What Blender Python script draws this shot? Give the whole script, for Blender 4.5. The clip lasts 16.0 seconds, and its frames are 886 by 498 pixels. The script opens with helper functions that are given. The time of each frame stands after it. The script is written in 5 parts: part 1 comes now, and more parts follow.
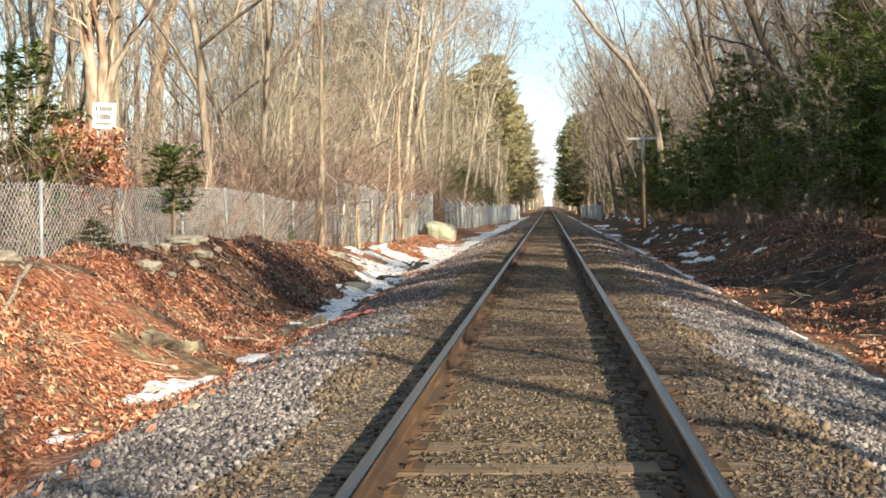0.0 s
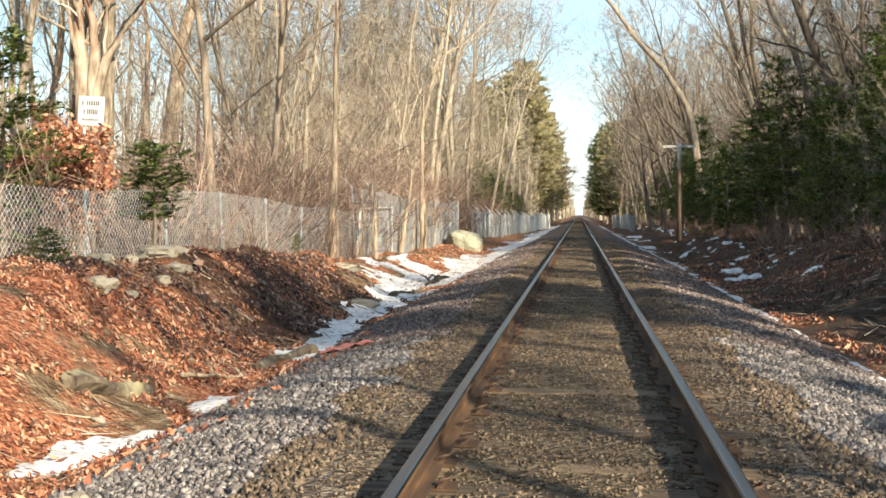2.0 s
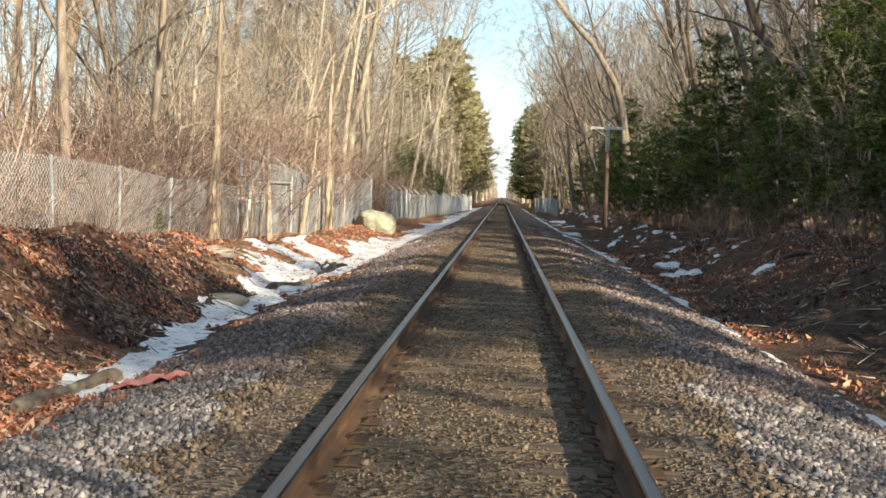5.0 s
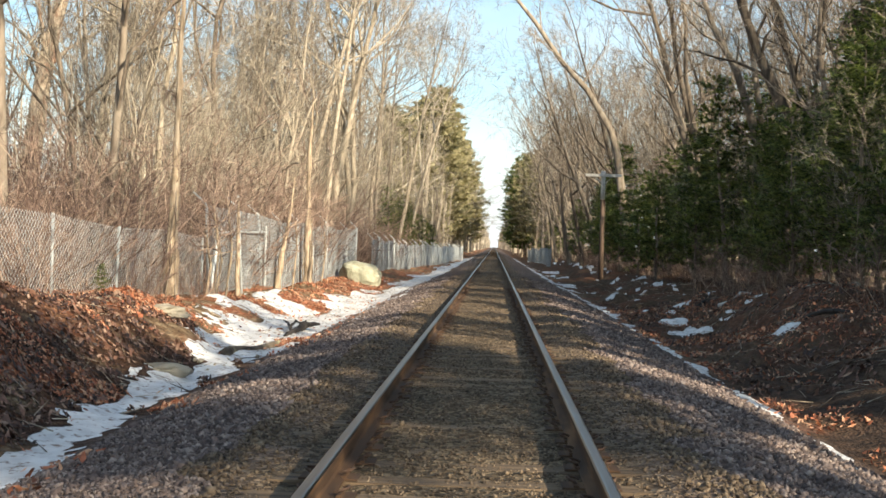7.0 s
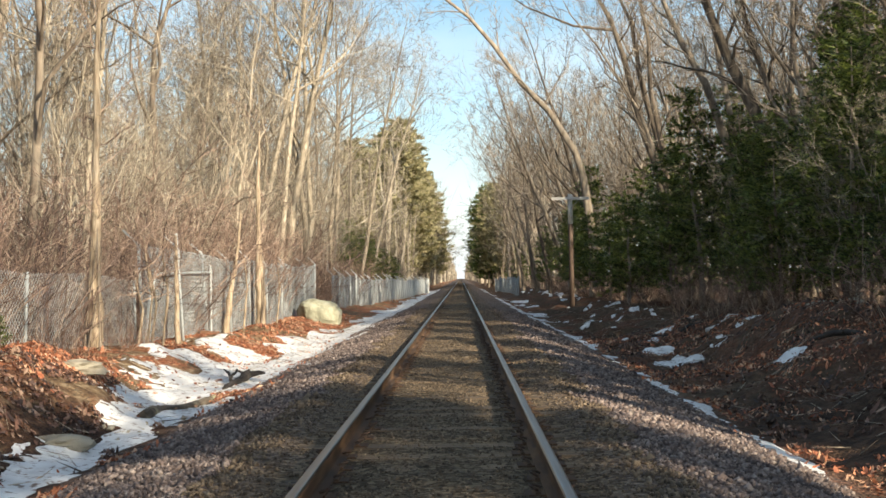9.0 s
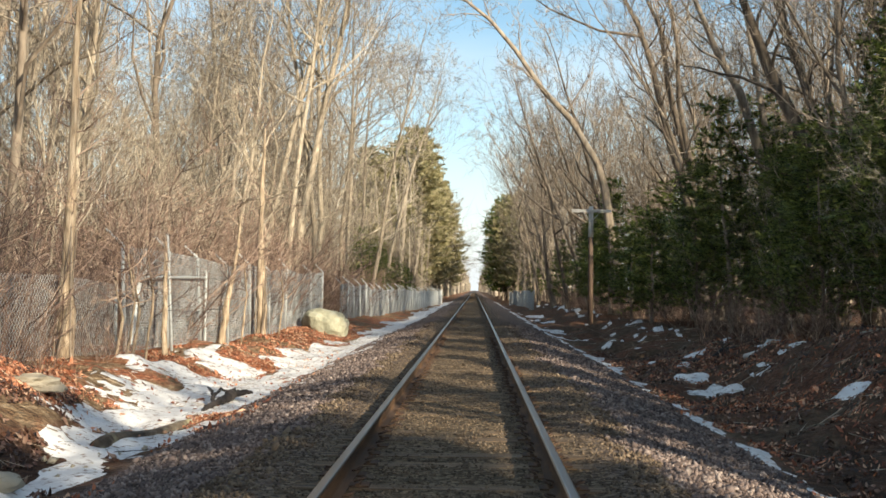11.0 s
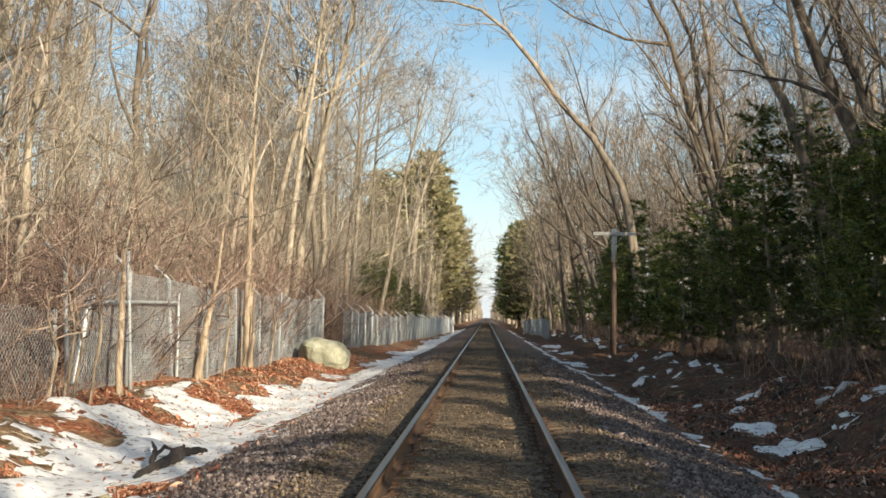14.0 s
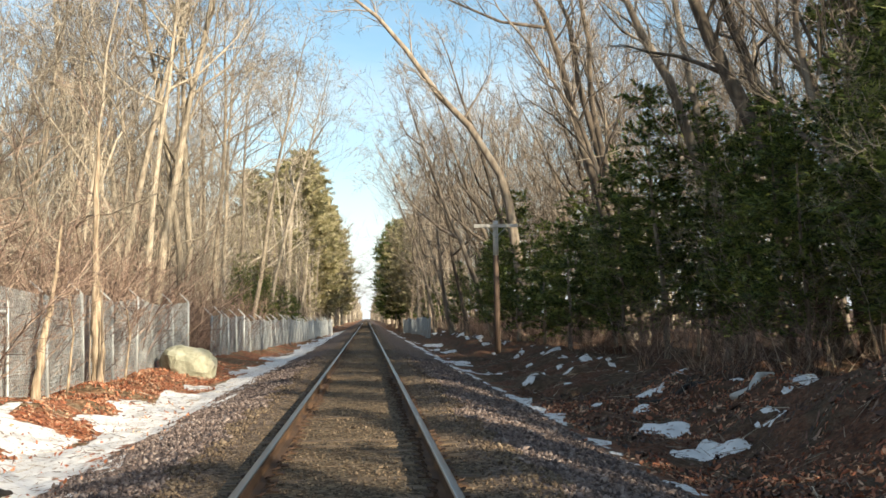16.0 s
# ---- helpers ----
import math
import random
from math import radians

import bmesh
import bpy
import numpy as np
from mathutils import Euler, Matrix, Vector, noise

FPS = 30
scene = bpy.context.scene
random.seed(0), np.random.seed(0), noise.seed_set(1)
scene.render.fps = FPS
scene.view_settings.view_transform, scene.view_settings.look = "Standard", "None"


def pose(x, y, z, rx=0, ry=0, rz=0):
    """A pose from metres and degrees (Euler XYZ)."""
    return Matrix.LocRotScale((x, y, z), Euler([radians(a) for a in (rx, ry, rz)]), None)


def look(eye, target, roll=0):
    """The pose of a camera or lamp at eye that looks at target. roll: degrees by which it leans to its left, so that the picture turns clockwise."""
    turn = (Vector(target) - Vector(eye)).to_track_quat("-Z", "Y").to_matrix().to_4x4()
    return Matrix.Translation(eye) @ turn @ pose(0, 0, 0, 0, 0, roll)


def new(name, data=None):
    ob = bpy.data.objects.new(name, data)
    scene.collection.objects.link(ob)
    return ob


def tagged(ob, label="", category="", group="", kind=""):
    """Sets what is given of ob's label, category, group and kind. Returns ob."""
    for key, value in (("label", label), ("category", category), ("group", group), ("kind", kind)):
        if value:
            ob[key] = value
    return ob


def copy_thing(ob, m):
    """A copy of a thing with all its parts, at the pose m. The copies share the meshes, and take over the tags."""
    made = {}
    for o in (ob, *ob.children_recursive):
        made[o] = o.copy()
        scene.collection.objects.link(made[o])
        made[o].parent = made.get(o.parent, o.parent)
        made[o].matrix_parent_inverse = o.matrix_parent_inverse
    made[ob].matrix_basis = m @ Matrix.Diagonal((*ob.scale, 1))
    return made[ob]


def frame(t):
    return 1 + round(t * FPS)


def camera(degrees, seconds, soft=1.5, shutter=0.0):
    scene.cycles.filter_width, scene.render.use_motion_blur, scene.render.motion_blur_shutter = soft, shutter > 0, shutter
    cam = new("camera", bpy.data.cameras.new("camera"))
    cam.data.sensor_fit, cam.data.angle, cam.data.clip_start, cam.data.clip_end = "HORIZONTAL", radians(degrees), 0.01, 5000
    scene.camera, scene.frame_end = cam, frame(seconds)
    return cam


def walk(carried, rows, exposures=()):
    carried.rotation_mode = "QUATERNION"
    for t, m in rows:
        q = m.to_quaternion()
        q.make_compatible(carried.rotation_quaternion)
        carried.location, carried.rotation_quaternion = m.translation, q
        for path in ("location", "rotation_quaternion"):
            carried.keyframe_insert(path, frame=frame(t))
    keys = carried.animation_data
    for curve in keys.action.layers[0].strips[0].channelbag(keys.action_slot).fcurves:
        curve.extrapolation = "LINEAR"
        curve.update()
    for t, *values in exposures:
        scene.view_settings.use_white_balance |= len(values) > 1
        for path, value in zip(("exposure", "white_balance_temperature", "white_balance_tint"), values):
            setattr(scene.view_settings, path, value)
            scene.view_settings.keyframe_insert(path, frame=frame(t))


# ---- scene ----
cam = camera(42.0, 16.0, 1.6)
PATH = [
    (0, (0.075, -0.414, 1.139), (-0.108, 1.576, 1.066), -0.9),
    (0.5, (0.125, 0.234, 1.161), (-0.076, 2.224, 1.127), 2.5),
    (1, (0.117, 0.946, 1.161), (-0.056, 2.938, 1.116), 1.2),
    (1.5, (0.095, 1.587, 1.159), (-0.135, 3.574, 1.12), 3.2),
    (2, (0.037, 2.257, 1.18), (-0.197, 4.242, 1.12), -0.1),
    (2.5, (0.041, 2.909, 1.182), (-0.191, 4.894, 1.118), 0.9),
    (2.8, (0.027, 3.322, 1.152), (-0.217, 5.307, 1.122), 1.7),
    (2.9, (0.033, 3.416, 1.146), (-0.199, 5.398, 1.013), 0.9),
    (3, (0.029, 3.529, 1.147), (-0.198, 5.513, 1.023), 0.6),
    (3.5, (0.087, 4.244, 1.146), (-0.104, 6.232, 1.046), 0.0),
    (4, (0.098, 4.952, 1.137), (-0.056, 6.946, 1.084), 2.7),
    (4.2, (0.1, 5.221, 1.143), (-0.01, 7.215, 1.046), 1.1),
    (6.3, (0.109, 8.317, 1.206), (0.031, 10.315, 1.175), 2.7),
    (6.5, (0.123, 8.544, 1.179), (0.044, 10.542, 1.172), 0.9),
    (7, (0.134, 9.141, 1.195), (0.046, 11.139, 1.188), 1.5),
    (7.5, (0.092, 9.797, 1.177), (0.002, 11.795, 1.196), 2.4),
    (8, (0.152, 10.486, 1.159), (0.072, 12.483, 1.205), -0.2),
    (8.5, (0.144, 11.096, 1.146), (0.083, 13.094, 1.211), 1.0),
    (9, (0.188, 11.71, 1.168), (0.158, 13.709, 1.218), -1.0),
    (9.5, (0.208, 12.243, 1.191), (0.142, 14.241, 1.238), 0.4),
    (9.7, (0.145, 12.448, 1.176), (0.1, 14.447, 1.24), 1.7),
    (11.8, (0.169, 15.083, 1.205), (0.109, 17.081, 1.28), 0.1),
    (12, (0.155, 15.351, 1.162), (0.093, 17.348, 1.242), 0.2),
    (12.5, (0.138, 16.046, 1.186), (0.092, 18.043, 1.286), -0.1),
    (13, (0.121, 16.696, 1.214), (0.052, 18.691, 1.341), 1.6),
    (13.5, (0.076, 17.329, 1.22), (0.002, 19.324, 1.335), -0.4),
    (14, (0.083, 18.018, 1.235), (0.006, 20.013, 1.351), 1.0),
    (14.5, (0.067, 18.641, 1.174), (0.001, 20.635, 1.307), 1.1),
    (15, (0.103, 19.372, 1.18), (0.065, 21.369, 1.279), -1.0),
    (15.5, (0.118, 20.08, 1.132), (0.136, 22.077, 1.247), 1.0),
    (16, (0.156, 20.553, 1.182), (0.29, 22.545, 1.299), -1.0),
]
walk(cam, [(t, look(eye, target, roll)) for t, eye, target, roll in PATH], [(0.0, 0.86), (4.0, 0.86), (6.5, 0.83), (8.5, 0.73), (12.0, 0.56), (14.8, 0.47), (16.0, 0.72)])

SUN_EL, SUN_AZ = 23.5, 141.0   # degrees; azimuth clockwise from the track's heading


# ---- light ----
def make_world():
    w = bpy.data.worlds.new("world")
    scene.world = w
    w.use_nodes = True
    nt = w.node_tree
    bg = nt.nodes["Background"]
    sky = nt.nodes.new("ShaderNodeTexSky")
    sky.sky_type = "NISHITA"
    sky.sun_disc = False
    sky.sun_elevation = radians(SUN_EL)
    sky.sun_rotation = radians(SUN_AZ)
    sky.air_density, sky.dust_density, sky.ozone_density = 1.0, 0.6, 1.4
    # thin high cloud over the blue
    tc = nt.nodes.new("ShaderNodeTexCoord")
    mp = nt.nodes.new("ShaderNodeMapping")
    mp.inputs["Scale"].default_value = (1.2, 1.2, 4.0)
    no = nt.nodes.new("ShaderNodeTexNoise")
    no.inputs["Scale"].default_value, no.inputs["Detail"].default_value = 2.2, 7.0
    cr = nt.nodes.new("ShaderNodeValToRGB")
    cr.color_ramp.elements[0].position, cr.color_ramp.elements[1].position = 0.44, 0.8
    cr.color_ramp.elements[1].color = (0.75, 0.75, 0.75, 1)
    mx = nt.nodes.new("ShaderNodeMix")
    mx.data_type = "RGBA"
    mx.inputs[7].default_value = (7.4, 8.1, 8.6, 1)
    nt.links.new(tc.outputs["Generated"], mp.inputs["Vector"])
    nt.links.new(mp.outputs["Vector"], no.inputs["Vector"])
    nt.links.new(no.outputs["Fac"], cr.inputs["Fac"])
    sx = nt.nodes.new("ShaderNodeSeparateXYZ")
    nt.links.new(tc.outputs["Generated"], sx.inputs[0])
    low = nt.nodes.new("ShaderNodeMapRange")
    low.inputs["From Min"].default_value, low.inputs["From Max"].default_value = 0.14, 0.0
    low.inputs["To Max"].default_value = 0.9
    nt.links.new(sx.outputs["Z"], low.inputs["Value"])
    mm = nt.nodes.new("ShaderNodeMath")
    mm.operation = "MAXIMUM"
    nt.links.new(cr.outputs["Color"], mm.inputs[0])
    nt.links.new(low.outputs[0], mm.inputs[1])
    nt.links.new(mm.outputs[0], mx.inputs[0])
    hs = nt.nodes.new("ShaderNodeHueSaturation")
    hs.inputs["Hue"].default_value, hs.inputs["Saturation"].default_value, hs.inputs["Value"].default_value = 0.486, 1.05, 1.3
    nt.links.new(sky.outputs["Color"], hs.inputs["Color"])
    nt.links.new(hs.outputs["Color"], mx.inputs[6])
    nt.links.new(mx.outputs[2], bg.inputs["Color"])
    bg.inputs["Strength"].default_value = 0.086


make_world()
sun_data = bpy.data.lights.new("sun", "SUN")
sun_data.energy, sun_data.angle, sun_data.color = 5.7, radians(0.6), (1.0, 0.86, 0.65)
sun = new("sun", sun_data)
az, el = radians(SUN_AZ), radians(SUN_EL)
sun_way = Vector((math.sin(az) * math.cos(el), math.cos(az) * math.cos(el), math.sin(el)))
sun.matrix_world = look(sun_way * 100, (0, 0, 0))


# ---- materials ----
def material(name, stops, scale=8.0, detail=6.0, rough=0.85, bump=0.3, bump_scale=None, metal=0.0, stretch=(1, 1, 1),
             big=0.0, big_scale=0.6, per_object=0.0, per_island=0.0, bump_dist=0.02, transl=0.0, second=None, second_scale=1.0, second_range=(0.5, 0.6), spec=0.5):
    """Noise between colour stops, coarse variation, relief, and a second colour in patches."""
    m = bpy.data.materials.new(name)
    m.use_nodes = True
    nt = m.node_tree
    nd, ln = nt.nodes, nt.links
    b = nd["Principled BSDF"]
    tc = nd.new("ShaderNodeTexCoord")
    mp = nd.new("ShaderNodeMapping")
    mp.inputs["Scale"].default_value = stretch
    ln.new(tc.outputs["Object"], mp.inputs["Vector"])
    n1 = nd.new("ShaderNodeTexNoise")
    n1.inputs["Scale"].default_value, n1.inputs["Detail"].default_value = scale, detail
    ln.new(mp.outputs["Vector"], n1.inputs["Vector"])
    cr = nd.new("ShaderNodeValToRGB")
    while len(cr.color_ramp.elements) < len(stops):
        cr.color_ramp.elements.new(0.5)
    for e, (p, c) in zip(cr.color_ramp.elements, stops):
        e.position, e.color = p, (*c, 1)
    fac = n1.outputs["Fac"]
    if per_object or per_island:
        src = nd.new("ShaderNodeObjectInfo") if per_object else nd.new("ShaderNodeNewGeometry")
        out = src.outputs["Random"] if per_object else src.outputs["Random Per Island"]
        ma = nd.new("ShaderNodeMath")
        ma.operation = "MULTIPLY_ADD"
        ma.inputs[1].default_value = per_object or per_island
        sb = nd.new("ShaderNodeMath")
        sb.operation = "SUBTRACT"
        sb.inputs[1].default_value = (per_object or per_island) / 2
        ln.new(n1.outputs["Fac"], sb.inputs[0])
        ln.new(out, ma.inputs[0])
        ln.new(sb.outputs[0], ma.inputs[2])
        fac = ma.outputs[0]
    ln.new(fac, cr.inputs["Fac"])
    col = cr.outputs["Color"]
    if second:
        n3 = nd.new("ShaderNodeTexNoise")
        n3.inputs["Scale"].default_value, n3.inputs["Detail"].default_value = second_scale, 5.0
        ln.new(mp.outputs["Vector"], n3.inputs["Vector"])
        r3 = nd.new("ShaderNodeMapRange")
        r3.inputs["From Min"].default_value, r3.inputs["From Max"].default_value = second_range
        ln.new(n3.outputs["Fac"], r3.inputs["Value"])
        mx = nd.new("ShaderNodeMix")
        mx.data_type = "RGBA"
        mx.inputs[7].default_value = (*second, 1)
        ln.new(r3.outputs[0], mx.inputs[0])
        ln.new(col, mx.inputs[6])
        col = mx.outputs[2]
    if big:
        n2 = nd.new("ShaderNodeTexNoise")
        n2.inputs["Scale"].default_value, n2.inputs["Detail"].default_value = big_scale, 3.0
        ln.new(tc.outputs["Object"], n2.inputs["Vector"])
        r2 = nd.new("ShaderNodeMapRange")
        r2.inputs["From Min"].default_value, r2.inputs["From Max"].default_value = 0.3, 0.7
        r2.inputs["To Min"].default_value, r2.inputs["To Max"].default_value = 1 - big, 1 + big
        ln.new(n2.outputs["Fac"], r2.inputs["Value"])
        hv = nd.new("ShaderNodeHueSaturation")
        ln.new(r2.outputs[0], hv.inputs["Value"])
        ln.new(col, hv.inputs["Color"])
        col = hv.outputs["Color"]
    ln.new(col, b.inputs["Base Color"])
    b.inputs["Roughness"].default_value, b.inputs["Metallic"].default_value = rough, metal
    b.inputs["Specular IOR Level"].default_value = spec
    if bump:
        nb = nd.new("ShaderNodeTexNoise")
        nb.inputs["Scale"].default_value, nb.inputs["Detail"].default_value = bump_scale or scale * 2, 5.0
        ln.new(mp.outputs["Vector"], nb.inputs["Vector"])
        bp = nd.new("ShaderNodeBump")
        bp.inputs["Strength"].default_value, bp.inputs["Distance"].default_value = bump, bump_dist
        ln.new(nb.outputs["Fac"], bp.inputs["Height"])
        ln.new(bp.outputs["Normal"], b.inputs["Normal"])
    if transl:
        tr = nd.new("ShaderNodeBsdfTranslucent")
        ln.new(col, tr.inputs["Color"])
        ms = nd.new("ShaderNodeMixShader")
        ms.inputs[0].default_value = transl
        ln.new(b.outputs[0], ms.inputs[1])
        ln.new(tr.outputs[0], ms.inputs[2])
        ln.new(ms.outputs[0], nd["Material Output"].inputs["Surface"])
    return m


M_STONE = material("ballast_stone", [(0.2, (0.085, 0.074, 0.07)), (0.45, (0.165, 0.146, 0.135)), (0.65, (0.235, 0.21, 0.195)), (0.9, (0.38, 0.345, 0.315))],
                   scale=14, per_island=0.75, rough=0.85, bump=0.4, bump_scale=40, big=0.15, big_scale=0.5)
M_OLDSTONE = material("brown_ballast_stone", [(0.2, (0.07, 0.052, 0.047)), (0.45, (0.14, 0.104, 0.092)), (0.65, (0.2, 0.155, 0.137)), (0.9, (0.32, 0.265, 0.23))],
                      scale=14, per_island=0.7, rough=0.9, bump=0.4, bump_scale=40, big=0.15, big_scale=0.5)
M_RUSTSTONE = material("rusty_ballast_stone", [(0.2, (0.058, 0.041, 0.027)), (0.5, (0.13, 0.093, 0.06)), (0.88, (0.235, 0.18, 0.122))],
                       scale=14, per_island=0.7, rough=0.9, bump=0.4, bump_scale=40, big=0.15, big_scale=0.5)
M_LEAF = material("oak_leaf_litter", [(0.15, (0.11, 0.045, 0.028)), (0.4, (0.34, 0.115, 0.06)), (0.6, (0.5, 0.2, 0.1)), (0.85, (0.62, 0.4, 0.26))],
                  scale=6, per_island=0.8, rough=0.75, bump=0.0, transl=0.15, big=0.25, big_scale=0.9)
# darker leaves: tree shade on the bank is put into their colour
M_LEAFDARK = material("shade_dark_leaf_litter", [(0.15, (0.025, 0.015, 0.012)), (0.45, (0.085, 0.04, 0.027)), (0.7, (0.17, 0.085, 0.055)), (0.88, (0.3, 0.2, 0.14))],
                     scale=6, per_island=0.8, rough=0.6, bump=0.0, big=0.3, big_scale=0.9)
M_SNOW = material("old_snow", [(0.3, (0.6, 0.6, 0.6)), (0.6, (0.77, 0.77, 0.76))], scale=5, rough=0.6, bump=0.5, bump_scale=9, bump_dist=0.03,
                  second=(0.22, 0.15, 0.11), second_scale=11, second_range=(0.57, 0.66), big=0.12, big_scale=1.5)
M_RUST = material("rusty_steel", [(0.25, (0.02, 0.012, 0.008)), (0.5, (0.07, 0.037, 0.018)), (0.75, (0.2, 0.108, 0.046))], scale=7, rough=0.85, bump=0.3, stretch=(1, 0.15, 1), big=0.2)
M_RAILTOP = material("worn_rail_head", [(0.3, (0.07, 0.068, 0.068)), (0.7, (0.15, 0.147, 0.15))], scale=30, rough=0.3, metal=0.9, bump=0.05, stretch=(1, 0.03, 1))
M_CLIP = material("dark_rusted_clip", [(0.3, (0.03, 0.02, 0.015)), (0.7, (0.11, 0.06, 0.035))], scale=20, rough=0.8, bump=0.2)
M_TIE = material("weathered_tie_wood", [(0.25, (0.04, 0.029, 0.02)), (0.5, (0.125, 0.085, 0.05)), (0.8, (0.23, 0.165, 0.1))], scale=9, rough=0.9, bump=0.7, stretch=(0.25, 3, 3), per_object=0.25, big=0.2, big_scale=2)
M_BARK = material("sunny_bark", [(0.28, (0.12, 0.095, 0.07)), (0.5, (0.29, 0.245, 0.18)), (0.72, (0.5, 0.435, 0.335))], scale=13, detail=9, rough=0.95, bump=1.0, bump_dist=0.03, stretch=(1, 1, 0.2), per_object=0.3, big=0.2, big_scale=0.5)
M_PALEBARK = material("pale_flaking_bark", [(0.28, (0.17, 0.13, 0.09)), (0.46, (0.37, 0.3, 0.22)), (0.7, (0.55, 0.48, 0.375))], scale=7, detail=9, rough=0.95, bump=0.9, bump_dist=0.03, stretch=(1, 1, 0.35), second=(0.25, 0.15, 0.1), second_scale=2.2, second_range=(0.48, 0.64))
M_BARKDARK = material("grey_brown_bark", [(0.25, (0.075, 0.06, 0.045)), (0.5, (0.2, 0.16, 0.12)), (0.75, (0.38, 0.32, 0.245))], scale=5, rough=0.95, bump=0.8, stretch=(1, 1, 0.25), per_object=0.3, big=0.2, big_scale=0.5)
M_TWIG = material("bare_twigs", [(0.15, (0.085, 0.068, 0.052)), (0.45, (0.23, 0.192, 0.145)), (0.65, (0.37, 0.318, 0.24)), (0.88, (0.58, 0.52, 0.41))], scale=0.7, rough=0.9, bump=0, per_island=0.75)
# darker copy of bare_twigs, with the shade of the right side in its colour
M_TWIGDARK = material("shade_toned_twigs", [(0.15, (0.07, 0.054, 0.04)), (0.45, (0.2, 0.16, 0.118)), (0.65, (0.34, 0.28, 0.21)), (0.88, (0.54, 0.46, 0.35))], scale=0.7, rough=0.9, bump=0, per_island=0.75)
M_BRUSH = material("reddish_brush_stems", [(0.15, (0.066, 0.043, 0.035)), (0.45, (0.18, 0.118, 0.092)), (0.65, (0.305, 0.212, 0.162)), (0.88, (0.51, 0.39, 0.295))], scale=0.8, rough=0.9, bump=0, per_island=0.75)
M_NEEDLE = material("evergreen_needles", [(0.25, (0.02, 0.033, 0.009)), (0.5, (0.1, 0.14, 0.034)), (0.8, (0.33, 0.38, 0.1))], scale=1.2, per_island=0.55, rough=0.6, bump=0, transl=0.42)
M_NEEDLESUN = material("pine_needles", [(0.2, (0.13, 0.12, 0.04)), (0.5, (0.31, 0.28, 0.14)), (0.8, (0.48, 0.42, 0.25))], scale=1.2, per_island=0.5, rough=0.6, bump=0, transl=0.4)
M_GALV = material("galvanised_steel", [(0.3, (0.38, 0.41, 0.41)), (0.7, (0.56, 0.59, 0.59))], scale=12, rough=0.55, metal=0.35, bump=0.1)
M_MESH = material("dull_fence_wire", [(0.3, (0.25, 0.27, 0.275)), (0.7, (0.4, 0.43, 0.435))], scale=3, rough=0.65, metal=0.25, bump=0, big=0.3, big_scale=1.3)
M_ROCK = material("lichen_rock", [(0.25, (0.15, 0.128, 0.095)), (0.5, (0.3, 0.265, 0.2)), (0.75, (0.47, 0.425, 0.335))], scale=4, rough=0.95, bump=0.8, bump_dist=0.05, second=(0.34, 0.31, 0.24), second_scale=3, second_range=(0.5, 0.65))
M_BOULDER = material("yellow_green_boulder", [(0.25, (0.22, 0.22, 0.155)), (0.5, (0.36, 0.36, 0.26)), (0.75, (0.5, 0.5, 0.39))], scale=3, rough=0.95, bump=0.9, bump_dist=0.06, second=(0.3, 0.29, 0.24), second_scale=2, second_range=(0.6, 0.75))
M_POLE = material("weathered_pole_wood", [(0.25, (0.06, 0.04, 0.03)), (0.5, (0.12, 0.08, 0.058)), (0.75, (0.2, 0.145, 0.105))], scale=6, rough=0.9, bump=0.5, stretch=(2, 2, 0.1))
M_ARM = material("bleached_crossarm_wood", [(0.3, (0.52, 0.5, 0.45)), (0.7, (0.72, 0.7, 0.64))], scale=6, rough=0.9, bump=0.4, stretch=(0.2, 3, 3))
M_DRIFT = material("grey_driftwood", [(0.3, (0.4, 0.39, 0.36)), (0.7, (0.62, 0.6, 0.56))], scale=6, rough=0.9, bump=0.5, stretch=(0.4, 2, 2))
M_DEAD = material("bleached_dead_wood", [(0.28, (0.13, 0.095, 0.065)), (0.48, (0.36, 0.28, 0.19)), (0.72, (0.56, 0.46, 0.34))], scale=9, detail=9, rough=0.95, bump=1.0, bump_dist=0.03, stretch=(2, 2, 0.25))
M_DARKWOOD = material("dark_wet_wood", [(0.3, (0.014, 0.011, 0.01)), (0.7, (0.05, 0.04, 0.033))], scale=6, rough=0.8, bump=0.7)
M_SIGN = material("white_sign_paint", [(0.3, (0.72, 0.72, 0.7)), (0.7, (0.82, 0.82, 0.8))], scale=5, rough=0.5, bump=0.05)
M_INK = material("black_sign_ink", [(0.3, (0.05, 0.05, 0.05)), (0.7, (0.09, 0.09, 0.09))], scale=5, rough=0.5, bump=0)
M_RED = material("faded_red_plastic", [(0.3, (0.42, 0.13, 0.1)), (0.7, (0.6, 0.25, 0.2))], scale=6, rough=0.6, bump=0.4)


